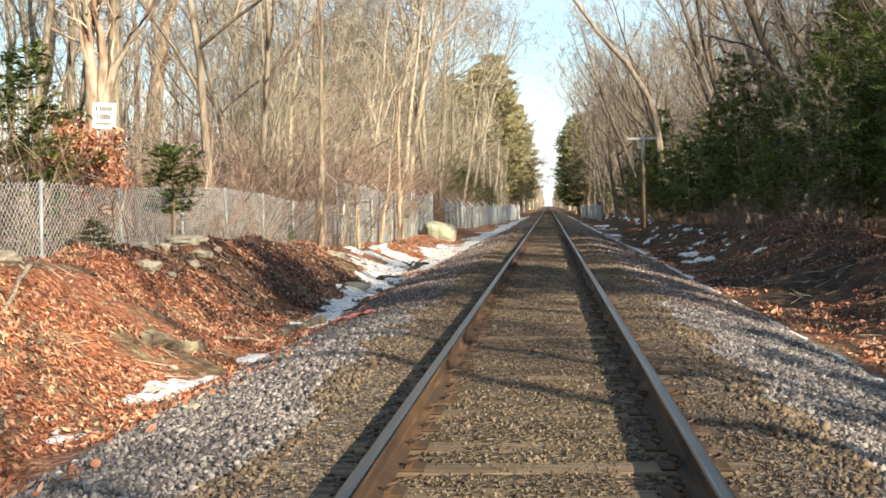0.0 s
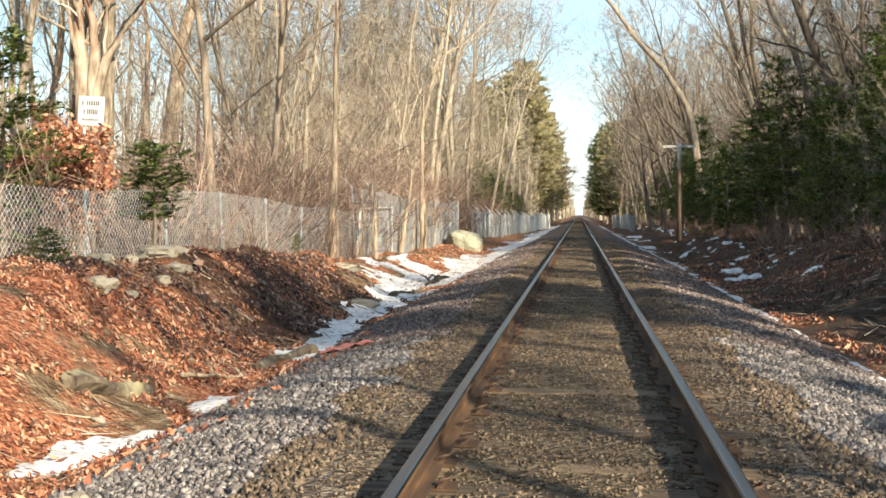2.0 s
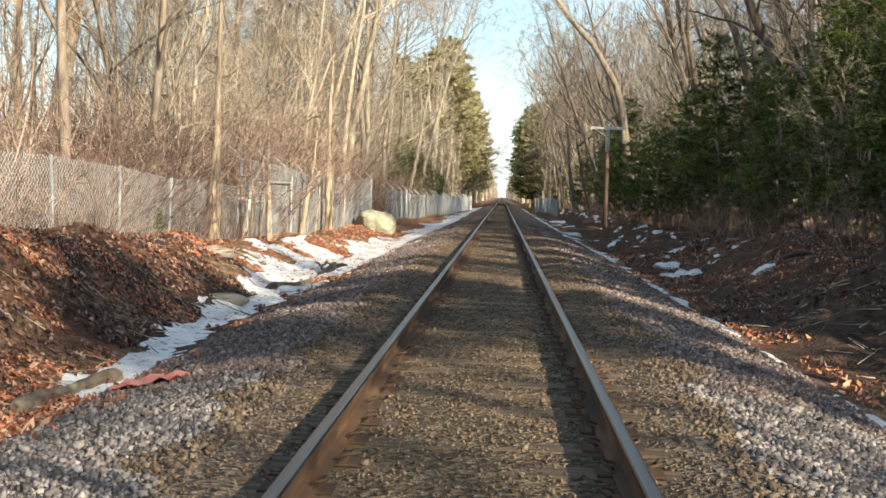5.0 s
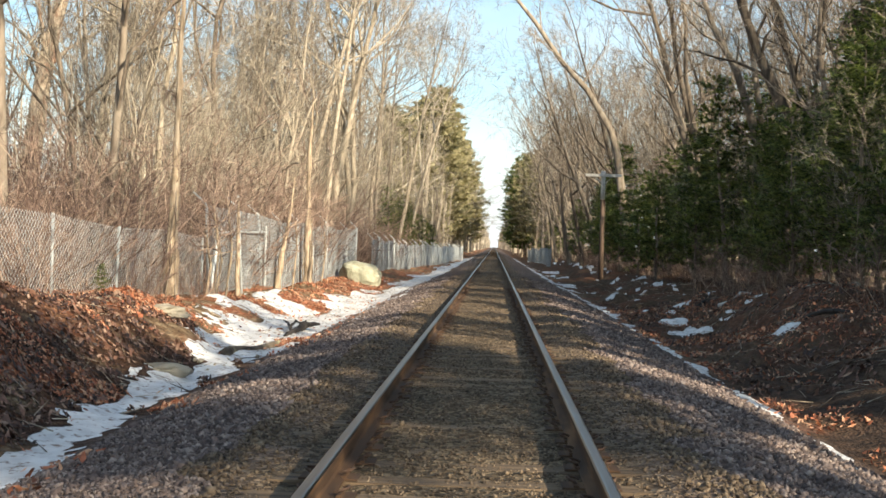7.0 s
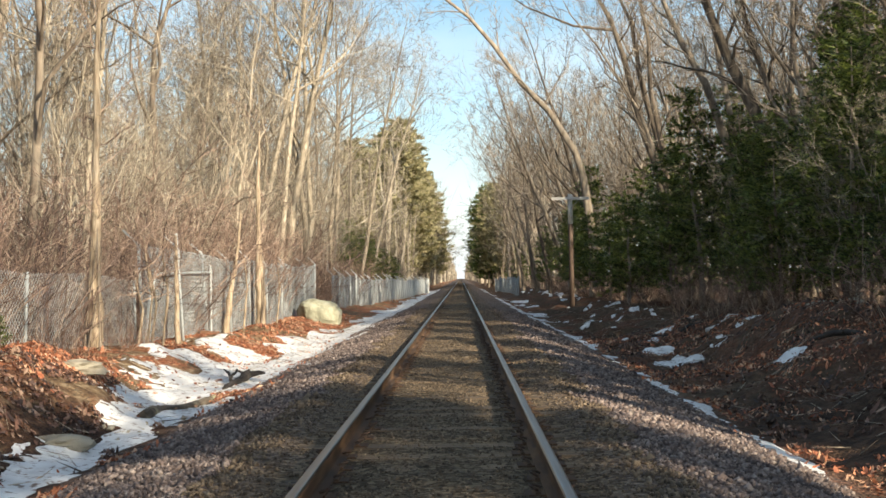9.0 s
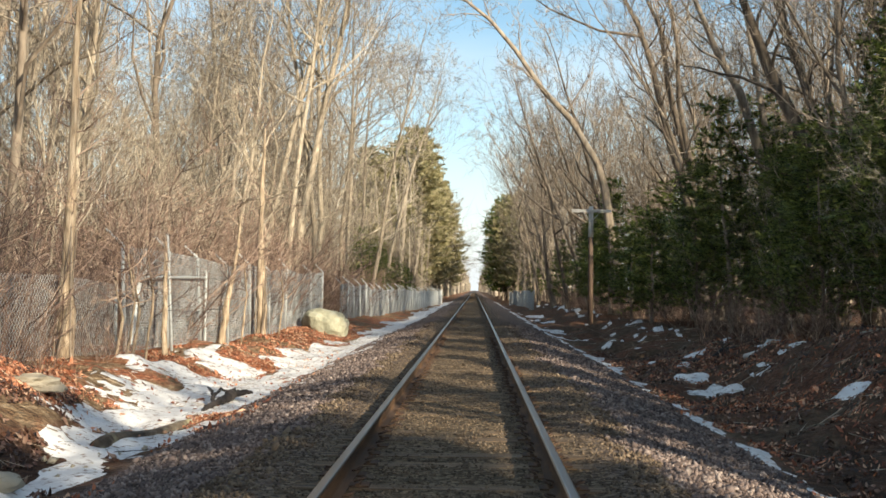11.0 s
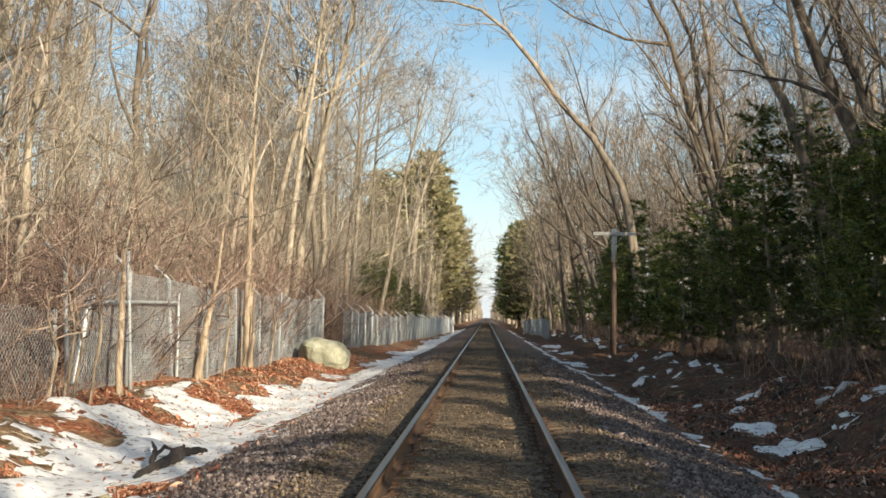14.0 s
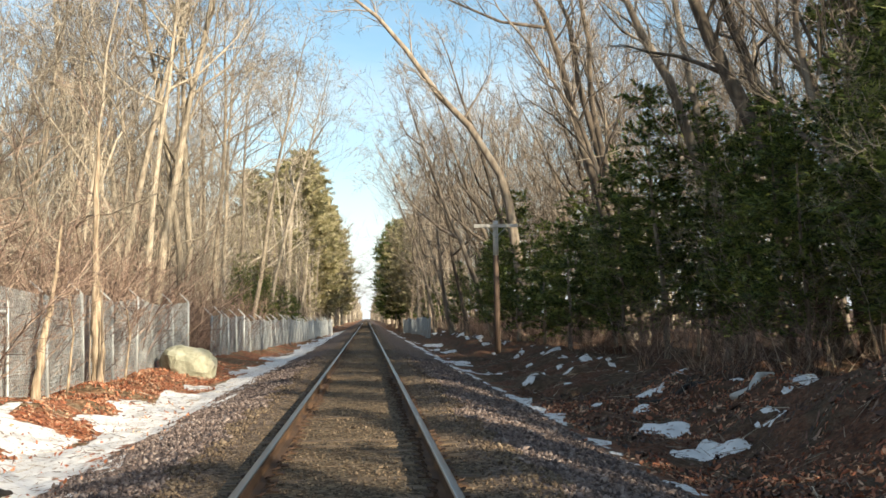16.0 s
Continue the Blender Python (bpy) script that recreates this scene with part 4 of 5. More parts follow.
# both edges further on
for side in (-1, 1):
    y = 105.0
    while y < 430:
        x = side * (7.4 + abs(rnd.gauss(0, 2.2)) + (2.6 if side < 0 and y < 205 else 0))
        if side > 0 or not hemmed(x, y):
            plant(light + dusk if side < 0 else dusk, x, y, rnd, rnd.uniform(0.85, 1.2), (rnd.gauss(0, 2), -side * rnd.uniform(0, 5)))
        y += rnd.uniform(1.5, 5.5) * (1 + (y - 105) / 200)
for _ in range(300):
    x, y = 8.1 + abs(rnd.gauss(0, 1.8)), rnd.uniform(33, 76)
    if clear(x, y, 1.8) and x < 11.2:
        edge = 0.66 + 0.09 * min(x - 8.1, 3.5) - 0.002 * max(0, y - 45)
        plant(cedars, x, y, rnd, edge * rnd.uniform(0.7, 1.22), (rnd.gauss(0, 2), rnd.gauss(-2, 2)))
for x, y, s in ((7.2, 66, 0.7), (7.0, 72.5, 0.72), (7.6, 77, 0.8), (6.9, 80, 0.6), (7.5, 62, 0.75), (7.4, 86, 0.6), (8, 95, 0.6), (7.5, 110, 0.7), (8.2, 125, 0.8), (7, 140, 0.7), (7.5, 160, 0.85), (7.0, 176, 0.9), (9.5, 104, 0.9), (9, 132, 0.9)):
    plant(cedars, x, y, rnd, s)
# evergreens mostly out of view, added to shade the right-hand ground
y = 8.0
while y < 33:
    plant(cedars, 9.3 + rnd.random() * 1.3, y, rnd, rnd.uniform(0.5, 0.58) if y < 16.2 else rnd.uniform(0.58, 0.9), (rnd.gauss(0, 2), rnd.gauss(-2, 2)))
    y += rnd.uniform(1.2, 2.0)
# unseen trees added beside and behind the start to shade the line: a few bare ones, then evergreens in two stands
for y in (-14.0, -8.5, -3.6):
    plant(shady, 12.5 + rnd.random() * 3, y, rnd, rnd.uniform(0.8, 0.95), (rnd.gauss(0, 2), rnd.gauss(-3, 2)))
# unseen slim trunks, added so that their shadows band the track
for x, y in ((9.6, -9.5), (10.4, -4.7), (9.8, -1.5), (10.2, 10.6), (11.2, 13.0)):
    plant(tall, x, y, rnd, rnd.uniform(0.8, 1.0), (rnd.gauss(0, 2), rnd.gauss(0, 3)))
# unseen small evergreens that throw shade on the right shoulder
for x, y, k in ((9.6, -4.0, 0.64), (9.8, 0.8, 0.66), (9.5, 3.6, 0.6)):
    plant(cedars, x, y, rnd, k)
# unseen low evergreens at the foot of the bank, added to shade the right shoulder
low = random.Random(77)
for x, y, k in ((8.6, -3.2, 0.55), (8.4, -0.9, 0.57), (8.7, 2.2, 0.55), (8.5, 5.0, 0.46)):
    plant(cedars, x, y, low, k)
# unseen high-crowned pines added further back, to shade a stretch of the line and the leafy bank
for x, y, k in ((15.4, 0.6, 0.55), (15.0, 4.2, 0.54)):
    plant(high_pines, x, y, rnd, k)
plant(flat_pines, 20.1, -9.4, rnd, 1.0)
# unseen second row of evergreens for shade, with a gap for a lit band
y = 15.5
while y < 33:
    if 28.2 < y < 30.6:
        y = 30.6
    plant(cedars, 11.0 + rnd.random() * 3, y, rnd, rnd.uniform(0.95, 1.2) * (0.82 if y > 21 else 0.95), (rnd.gauss(0, 2), rnd.gauss(-2, 2)))
    y += rnd.uniform(1.6, 3.0)
# the tall dark backs of the evergreen stand
for x, y, s in ((11.2, 37, 0.88), (12.8, 46.5, 1.0), (11.3, 50, 0.92), (13.6, 50.5, 1.2)):
    plant([cedars[0], cedars[2]], x, y, rnd, s, (rnd.gauss(0, 2), rnd.gauss(-2, 2)))
# bare crowns that reach out over the line further on
for x, y, s, l in ((6.9, 98, 1.0, -9), (6.6, 108, 1.05, -10), (7.2, 116, 1.1, -11), (6.4, 126, 1.05, -8), (6.8, 138, 1.1, -8), (6.2, 152, 1.1, -7), (7.6, 88, 1.0, -10)):
    plant(shady, x, y, rnd, s, (rnd.gauss(0, 2), l))
for x, y, s in ((-8.8, 188, 1.08), (-9.5, 176, 0.8), (-8.0, 205, 0.9), (-8.5, 240, 0.8), (-7.5, 270, 0.9), (7.0, 205, 0.75), (6.5, 230, 0.8), (7.5, 260, 0.9), (7.8, 190, 0.6), (-7.6, 158, 0.42), (-7.3, 146, 0.36), (-8.0, 166, 0.46), (-10.5, 196, 1.1), (-13.0, 190, 0.95), (-12.0, 150, 0.6), (-13.5, 165, 0.8), (-11.0, 140, 0.45), (-15, 178, 0.9), (5.8, 200, 0.7), (-7.2, 212, 0.55), (-8.0, 150, 0.6), (7.2, 170, 0.55), (6.8, 182, 0.65), (15.5, 52, 0.5), (16.5, 44, 0.55), (-7.6, 182, 0.95), (-8.2, 171, 0.7), (-7.2, 196, 0.8)):
    plant(pines, x, y, rnd, s)
for x, y, s in ((4.9, 206, 0.72), (4.7, 224, 0.85), (5.2, 248, 0.95), (4.8, 290, 1.0), (6.2, 190, 0.6)):
    plant(dark_pines, x, y, rnd, s)
for x, y, s in ((-7.9, 168, 0.9), (-8.6, 178, 1.02), (-7.2, 222, 0.95), (-6.2, 262, 0.9), (-6.0, 310, 0.85)):
    plant(pines, x, y, rnd, s)
for x, y, s in ((-6.9, 98, 0.66), (-7.7, 94, 0.72), (-8.5, 101, 0.72), (-7.2, 106, 0.6), (-8.6, 118, 0.85), (-7.2, 121, 0.72), (-6.6, 128, 0.6), (-9.8, 114, 0.7), (-10.4, 122, 0.9)):
    plant([cedars[0], cedars[1]], x, y, rnd, s)
for _ in range(30):
    plant(shrubs, -6.2 - rnd.random() * 2.5, rnd.uniform(66, 104), rnd, rnd.uniform(0.8, 1.3))
for x, y, s, l in ((-9.3, 139, 0.6, 3), (-8.6, 146, 0.62, 6), (-10.5, 132, 0.6, -2), (-12.0, 126, 0.75, 3)):
    plant([sunny[3], sunny[4]], x, y, rnd, s, (0, l))
plant(junipers, -6.8, 20.3, rnd, 0.85).scale = (1.1, 1.1, 0.86)
bush = plant([cedars[1]], -6.5, 15.8, rnd, 0.1)
bush.scale = (0.2, 0.2, 0.095)
for x, y, k in ((-6.45, 23.6, 0.42), (-6.5, 25.2, 0.5), (-6.45, 27.0, 0.38), (-6.5, 30.2, 0.5), (-6.4, 31.4, 0.42), (-6.4, 34.0, 0.5), (-6.35, 35.2, 0.62), (-6.4, 21.9, 0.36)):
    plant(shrubs, x, y, rnd, k)
plant([cedars[1]], -6.35, 28.0, rnd, 0.08)
plant([cedars[1]], -10.9, 23.2, rnd, 0.74)
for x, y, s, l in ((-8.0, 63, 1.0, 3), (-7.6, 68, 0.95, 5), (-8.4, 73, 1.05, 6), (-9.6, 66, 1.0, 4), (-7.4, 79, 1.0, 4), (-8.2, 86, 1.05, 6), (-7.0, 93, 1.0, 4), (-8.6, 100, 1.1, 5), (-7.2, 108, 1.05, 4), (-10.2, 92, 1.05, 4), (-10.5, 80, 1.1, 5)):
    plant(tall, x, y, rnd, s, (rnd.gauss(0, 2), l))
for _ in range(110):
    plant(shrubs, 7.2 + abs(rnd.gauss(0, 2.5)), rnd.uniform(31, 150), rnd, rnd.uniform(0.5, 0.9))


def far_woods(side, mat, label, seed):
    """The woods that close the distance, as many slight leafless trees."""
    r = random.Random(seed)
    s = Shape()
    for _ in range(850):
        far = r.random() < 0.65
        if far:
            x = side * (5.6 + abs(r.gauss(0, 4.5)))
            y = 140 + 1400 * r.random() ** 1.8
        else:
            x = side * r.uniform(22, 75)
            y = r.uniform(-60, 260)
        thick = 1 + (1.6 * max(0, min(y, 900) - 150) / 300 if far else 0)
        h = r.uniform(12, 19) * (0.6 if far and abs(x) < 7.5 else 1)
        p = Vector((x, y, gz(x, y) - 0.3))
        top = p + Vector((r.gauss(0, 0.8), r.gauss(0, 0.8), h))
        s.tube([p, p.lerp(top, 0.5), top], [0.14 * thick, 0.1 * thick, 0.03], 3, False)
        for k in range(17):
            q = p.lerp(top, r.uniform(0.03 if far else 0.12, 0.97))
            a, ln = r.uniform(0, 6.28), r.uniform(0.1, 0.22) * h
            e = q + Vector((math.cos(a) * 0.6, math.sin(a) * 0.6, r.uniform(0.3, 0.9))) * ln
            s.spike(q, e, 0.03 * thick)
            for j in range(4):
                g = q.lerp(e, r.uniform(0.3, 1))
                s.spike(g, g + Vector((r.gauss(0, 0.5), r.gauss(0, 0.5), r.uniform(0.1, 0.8))) * ln * 0.6, 0.02 * thick)
    tagged(new("far_woods", s.mesh("far_woods", mat)), label, "woods", kind="stuff")


# left woods take the lit twig colour, right woods the shade-toned copy
far_woods(-1, M_TWIG, "sunlit leafless woodland closing in the far distance", 9)
far_woods(1, M_TWIGDARK, "leafless woodland closing in the far distance, shade put into its darker twigs", 19)
for _ in range(8):
    x, y = 8.6 + rnd.random() * 4, rnd.uniform(32, 62)
    plant(pole_trees, x, y, rnd, rnd.uniform(0.6, 0.9), (rnd.gauss(0, 4), rnd.gauss(-3, 4)))


for x, y, k in ((9.2, 36.2, 0.55), (8.9, 37.4, 0.45), (9.4, 38.5, 0.6), (9.0, 39.6, 0.5), (9.6, 40.6, 0.62), (9.1, 41.8, 0.5), (9.5, 43.2, 0.6), (8.8, 35.1, 0.42), (9.8, 37.9, 0.66)):
    plant(pole_trees, x, y, rnd, k, (rnd.gauss(0, 3), rnd.gauss(0, 3)))


# ---- leaning trees over the line ----
def bent_tree(seed, name, label, stems, limbs, wood=None, twig=None):
    """A tree with one or more bent stems, each a list of points with a foot and a top radius."""
    t = Tree(seed, 10, 0.1, 0.3, 0)
    t.wood, t.twigs, t.levels, t.twig, t.wild, t.spread = Shape(), Shape(), 4, 0.009, 0.24, 0.6
    for pts, r0, r1 in stems:
        pts = [Vector(p) for p in pts]
        n = len(pts)
        t.wood.tube(pts, [r0 + (r1 - r0) * (i / (n - 1)) for i in range(n)], 8, False)
        for k in range(limbs):
            f = (n - 1) * (0.42 + 0.56 * k / limbs)
            i = min(int(f), n - 2)
            q = pts[i].lerp(pts[i + 1], f - i)
            d = (pts[i + 1] - pts[i]).normalized()
            a = Vector((t.r.gauss(-0.1, 0.5), t.r.gauss(0, 0.6), t.r.uniform(0.1, 0.9)))
            t.branch(q, (d * 0.6 + a).normalized(), t.r.uniform(1.6, 4.2), (r0 + (r1 - r0) * f / (n - 1)) * 0.4, 1)
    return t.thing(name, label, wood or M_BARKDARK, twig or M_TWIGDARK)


bent_tree(5, "leaning_tree", "leafless tree leaning far out over the railway line",
          [([(7.6, 75, -0.6), (7.5, 75, 3), (7.0, 75, 6.5), (6.6, 75, 7.9), (5.2, 75, 10.2), (3.7, 75, 11.8), (2.2, 75, 13.95), (0.9, 75, 15.5), (-0.4, 75.2, 16.6), (-1.8, 75.5, 17.1), (-3.2, 76, 17.3)], 0.27, 0.03)], 11)
bent_tree(6, "leaning_tree", "tall forked leafless tree leaning over the evergreens",
          [([(10.6, 66, -0.3), (10.2, 66, 3), (9.4, 66, 6.5), (8.9, 66, 7.8), (8.05, 66, 11.4), (7.5, 66, 13.1), (6.7, 66, 14.6), (5.4, 66, 17.5)], 0.26, 0.05), ([(10.2, 66, 3), (9.8, 66.2, 6.8), (8.85, 66.2, 10.4), (8.5, 66.3, 13.1), (7.8, 66.3, 14.6), (7.0, 66.3, 18)], 0.19, 0.04),
           ([(10.3, 66, 2), (9.75, 65.7, 7), (9.2, 65.6, 9.7), (9.15, 65.6, 12.1), (8.7, 65.6, 14.6), (8.3, 65.6, 18)], 0.17, 0.04), ([(7.6, 66, 12.7), (5.7, 66, 12.95), (3.5, 66, 13.9), (2.2, 66, 14.8)], 0.08, 0.02)], 8)
bent_tree(7, "leaning_tree", "stout leafless tree leaning above the dark evergreens",
          [([(12.2, 49, 0), (11.2, 49, 3), (9.85, 49, 6.2), (8.95, 49, 8.1), (8.3, 49, 9.85), (7.2, 49, 13), (6.0, 49, 16.5)], 0.29, 0.06), ([(11.6, 49, 2), (11.4, 50.5, 5), (10.65, 51.5, 8.4), (10.1, 52, 10.6), (9.3, 52, 15)], 0.22, 0.05)], 10)
bent_tree(8, "leaning_tree", "leafless tree arching over the shaded side of the line",
          [([(11.6, 55, 0), (10.9, 55, 4), (9.5, 55, 8.3), (8.65, 55, 9.8), (7.95, 55, 11.5), (6.6, 55, 15.5)], 0.23, 0.05), ([(10.9, 55, 4), (10.2, 55.5, 9), (9.4, 55.6, 14), (9.0, 55.6, 18)], 0.15, 0.03)], 10)
# big pale trunks that stand out of the sunny woods
bent_tree(11, "bare_tree", "great leafless tree with a thick pale sunlit trunk",
          [([(-24.45, 68, -0.6), (-24.1, 68, 3.8), (-23.87, 68, 5.81), (-23.59, 68, 8.11), (-23.23, 68, 10.48), (-22.87, 68, 12.13), (-22.44, 68, 13.71), (-21.57, 68, 18.17), (-21.29, 68, 25.35)], 0.6, 0.25), ([(-23.23, 68, 9.83), (-22.15, 68, 10.84), (-20.57, 68, 11.77), (-18.99, 68, 13.86)], 0.12, 0.04)], 8, M_PALEBARK, M_TWIG)
bent_tree(12, "bare_tree", "old many-stemmed leafless tree with pale flaking bark",
          [([(-10.95, 27, -0.5), (-10.95, 27, 1.8), (-10.96, 27, 3.5), (-11.0, 27, 4.5), (-11.05, 27, 5.2), (-11.1, 27, 6.2), (-11.3, 27, 10), (-11.2, 27, 14)], 0.24, 0.05), ([(-10.9, 27, 1.5), (-10.8, 27, 2.7), (-10.68, 27, 3.8), (-10.4, 27, 4.65), (-9.95, 27, 5.4), (-9.5, 27, 6.0), (-8.6, 27, 9), (-8.2, 27, 12)], 0.16, 0.04),
           ([(-10.8, 27, 3.6), (-10.68, 27, 4.8), (-10.72, 27, 5.5), (-10.9, 27, 6.1), (-10.6, 27, 9)], 0.13, 0.04), ([(-10.68, 27, 4.9), (-11.4, 27, 5.35), (-12.2, 27, 5.75)], 0.04, 0.02)], 5, M_PALEBARK, M_TWIG)
bent_tree(13, "bare_tree", "slim leafless tree with reddish tan bark",
          [([(-16.4, 45, -0.5), (-16.4, 45, 2), (-16.42, 45, 5), (-16.35, 45, 8), (-16.5, 45, 9.5), (-16.3, 45, 15)], 0.17, 0.05)], 6, M_PALEBARK, M_TWIG)
bent_tree(14, "bare_tree", "slender dark-barked leafless tree among pale ones",
          [([(-13.2, 53, -0.5), (-13.2, 53, 2.5), (-13.25, 53, 7), (-13.15, 53, 8.5), (-13.0, 53, 10.8), (-12.6, 53, 16)], 0.15, 0.04)], 8)


# ---- fence ----
def post_mesh(h, r, mat):
    s = Shape()
    s.tube([(0, 0, -0.3), (0, 0, h)], [r, r], 8)
    return s.mesh("post", mat, True)


def arm_mesh():
    s = Shape()
    s.tube([(0, 0, 0), (-0.03, 0, 0.06), (-0.32, 0, 0.34)], [0.034, 0.03, 0.02], 5)
    return s.mesh("barb_arm", M_GALV)


def link_mesh(width, height, cell, wire, mat):
    """Woven diamond mesh: bent upright wires, each hooked to the next."""
    s = Shape()
    n, rows = int(round(width / cell)), int(round(height / cell * 1.0))
    dz = height / rows
    for i in range(n):
        for j in range(rows):
            w = 0.5 if (i + j) % 2 else -0.5
            off = wire * (1 if j % 2 else -1)
            s.tube([(off, (i + 0.5 + w) * cell, j * dz), (-off, (i + 0.5 - w) * cell, (j + 1) * dz)], [wire, wire], 3, False)
    return s.mesh("mesh_panel", mat)


def fence(path, span, height, cell, wire, label, arms, lean_seed, mat):
    r = random.Random(lean_seed)
    ob = empty("chain_link_fence", pose(0, 0, 0), label, "fence", "", "")
    pm, am, lm = post_mesh(height + 0.05, 0.038 if arms else 0.028, M_GALV if arms else M_MESH), arm_mesh(), link_mesh(span, height, cell, wire, mat)
    (x0, y0), (x1, y1) = path
    n = int(math.hypot(x1 - x0, y1 - y0) / span)
    turn = -math.degrees(math.atan2(x1 - x0, y1 - y0))
    for i in range(n + 1):
        x, y = x0 + (x1 - x0) * i / n, y0 + (y1 - y0) * i / n
        z = gz(x, y)
        p = part("post", pm, ob, "", pose(x, y, z, r.gauss(0, 1.5), r.gauss(0, 2), turn))
        if arms:
            part("barb_arm", am, p, "", pose(0, 0, height + 0.03))
        if i < n:
            xb, yb = x0 + (x1 - x0) * (i + 1) / n, y0 + (y1 - y0) * (i + 1) / n
            slope = math.degrees(math.atan2(gz(xb, yb) - z, span))
            part("mesh_panel", lm, ob, "", pose(x, y, z + 0.03, slope, 0, turn))
    return ob


fence(((-7.0, 9.0), (-6.7, 36.0)), 3.0, 1.35, 0.055, 0.0036, "weathered galvanised chain-link fence above the leafy bank", False, 1, M_GALV)
fence(((-6.7, 36.6), (-6.4, 63.6)), 3.0, 2.1, 0.055, 0.0058, "tall galvanised chain-link fence with angled barb arms", True, 2, M_MESH)
fence(((-5.9, 66), (-3.9, 156)), 2.5, 1.6, 0.08, 0.0065, "chain-link fence running on beside the snowy ditch", True, 3, M_MESH)
fence(((5.2, 112), (4.6, 160)), 3.0, 1.6, 0.1, 0.005, "chain-link fence beside the line in the distance", False, 4, M_MESH)


# ---- boulder, rocks and other loose things ----
def rock_mesh(seed, sx, sy, sz, mat, sub=3, rough=0.18):
    bm = bmesh.new()
    bmesh.ops.create_icosphere(bm, subdivisions=sub, radius=1.0)
    off = Vector((seed * 3.1, seed * 1.7, 0))
    for v in bm.verts:
        n = noise.fractal(v.co * 1.3 + off, 1.0, 2.0, 4)
        c = v.co * (1 + rough * n)
        c = Vector((math.copysign(abs(c.x) ** 0.8, c.x), math.copysign(abs(c.y) ** 0.8, c.y), math.copysign(abs(c.z) ** 0.75, c.z)))
        v.co = Vector((c.x * sx, c.y * sy, c.z * sz))
    me = bpy.data.meshes.new("rock")
    bm.to_mesh(me)
    bm.free()
    me.materials.append(mat)
    return me


thing("boulder", rock_mesh(1, 0.85, 0.75, 0.58, M_BOULDER, 4, 0.22), pose(-5.4, 57.2, -0.22, 0, 10, 20), "large yellow-green lichened boulder on the leafy bank", "boulder")
for i, (x, y, sx, sy, sz, turn) in enumerate(((-6.1, 18.7, 0.4, 0.25, 0.14, 10), (-5.6, 18.0, 0.2, 0.2, 0.1, 0), (-4.15, 24.1, 0.42, 0.25, 0.1, 20),
                                              (-2.72, 8.3, 0.1, 0.08, 0.07, 0), (-5.4, 14.9, 0.22, 0.2, 0.1, 50), (-5.25, 15.4, 0.12, 0.1, 0.07, 20),
                                              (7.2, 34.3, 0.35, 0.3, 0.16, 30), (8.2, 35.6, 0.3, 0.25, 0.15, 0), (-5.5, 28.6, 0.5, 0.3, 0.14, 20), (-6.15, 16.7, 0.2, 0.14, 0.1, 15), (-5.85, 16.9, 0.14, 0.12, 0.08, 60), (-5.9, 16.2, 0.16, 0.12, 0.08, -20), (-5.3, 16.6, 0.12, 0.1, 0.07, 40), (-6.3, 12.6, 0.25, 0.18, 0.1, 30), (-6.0, 12.0, 0.16, 0.13, 0.09, 75))):
    thing("rock", rock_mesh(10 + i, sx * 0.78, sy * 0.78, sz * 0.85, M_ROCK, 3, 0.75), pose(x, y, gz(x, y) + sz * 0.15, 0, 0, turn), "grey-tan lichened stone half sunk in the leaves", "rock", "bank rocks")


def wood_thing(name, pts, radii, mat, label, category, twigs=0, seed=0):
    r = random.Random(seed)
    s = Shape()
    s.tube(pts, radii, 7)
    for _ in range(twigs):
        i = r.randrange(1, len(pts) - 1)
        q = Vector(pts[i]).lerp(Vector(pts[i + 1]), r.random())
        d = Vector((r.gauss(0, 1), r.gauss(0, 1), r.uniform(0.1, 0.9))).normalized()
        ln = r.uniform(0.08, 0.24)
        s.tube([q, q + d * ln * 0.5, q + d * ln + Vector((r.gauss(0, 0.05), 0, 0.03))], [0.025, 0.018, 0.008], 4)
    return tagged(new(name, s.mesh(name, mat, True)), label, category)


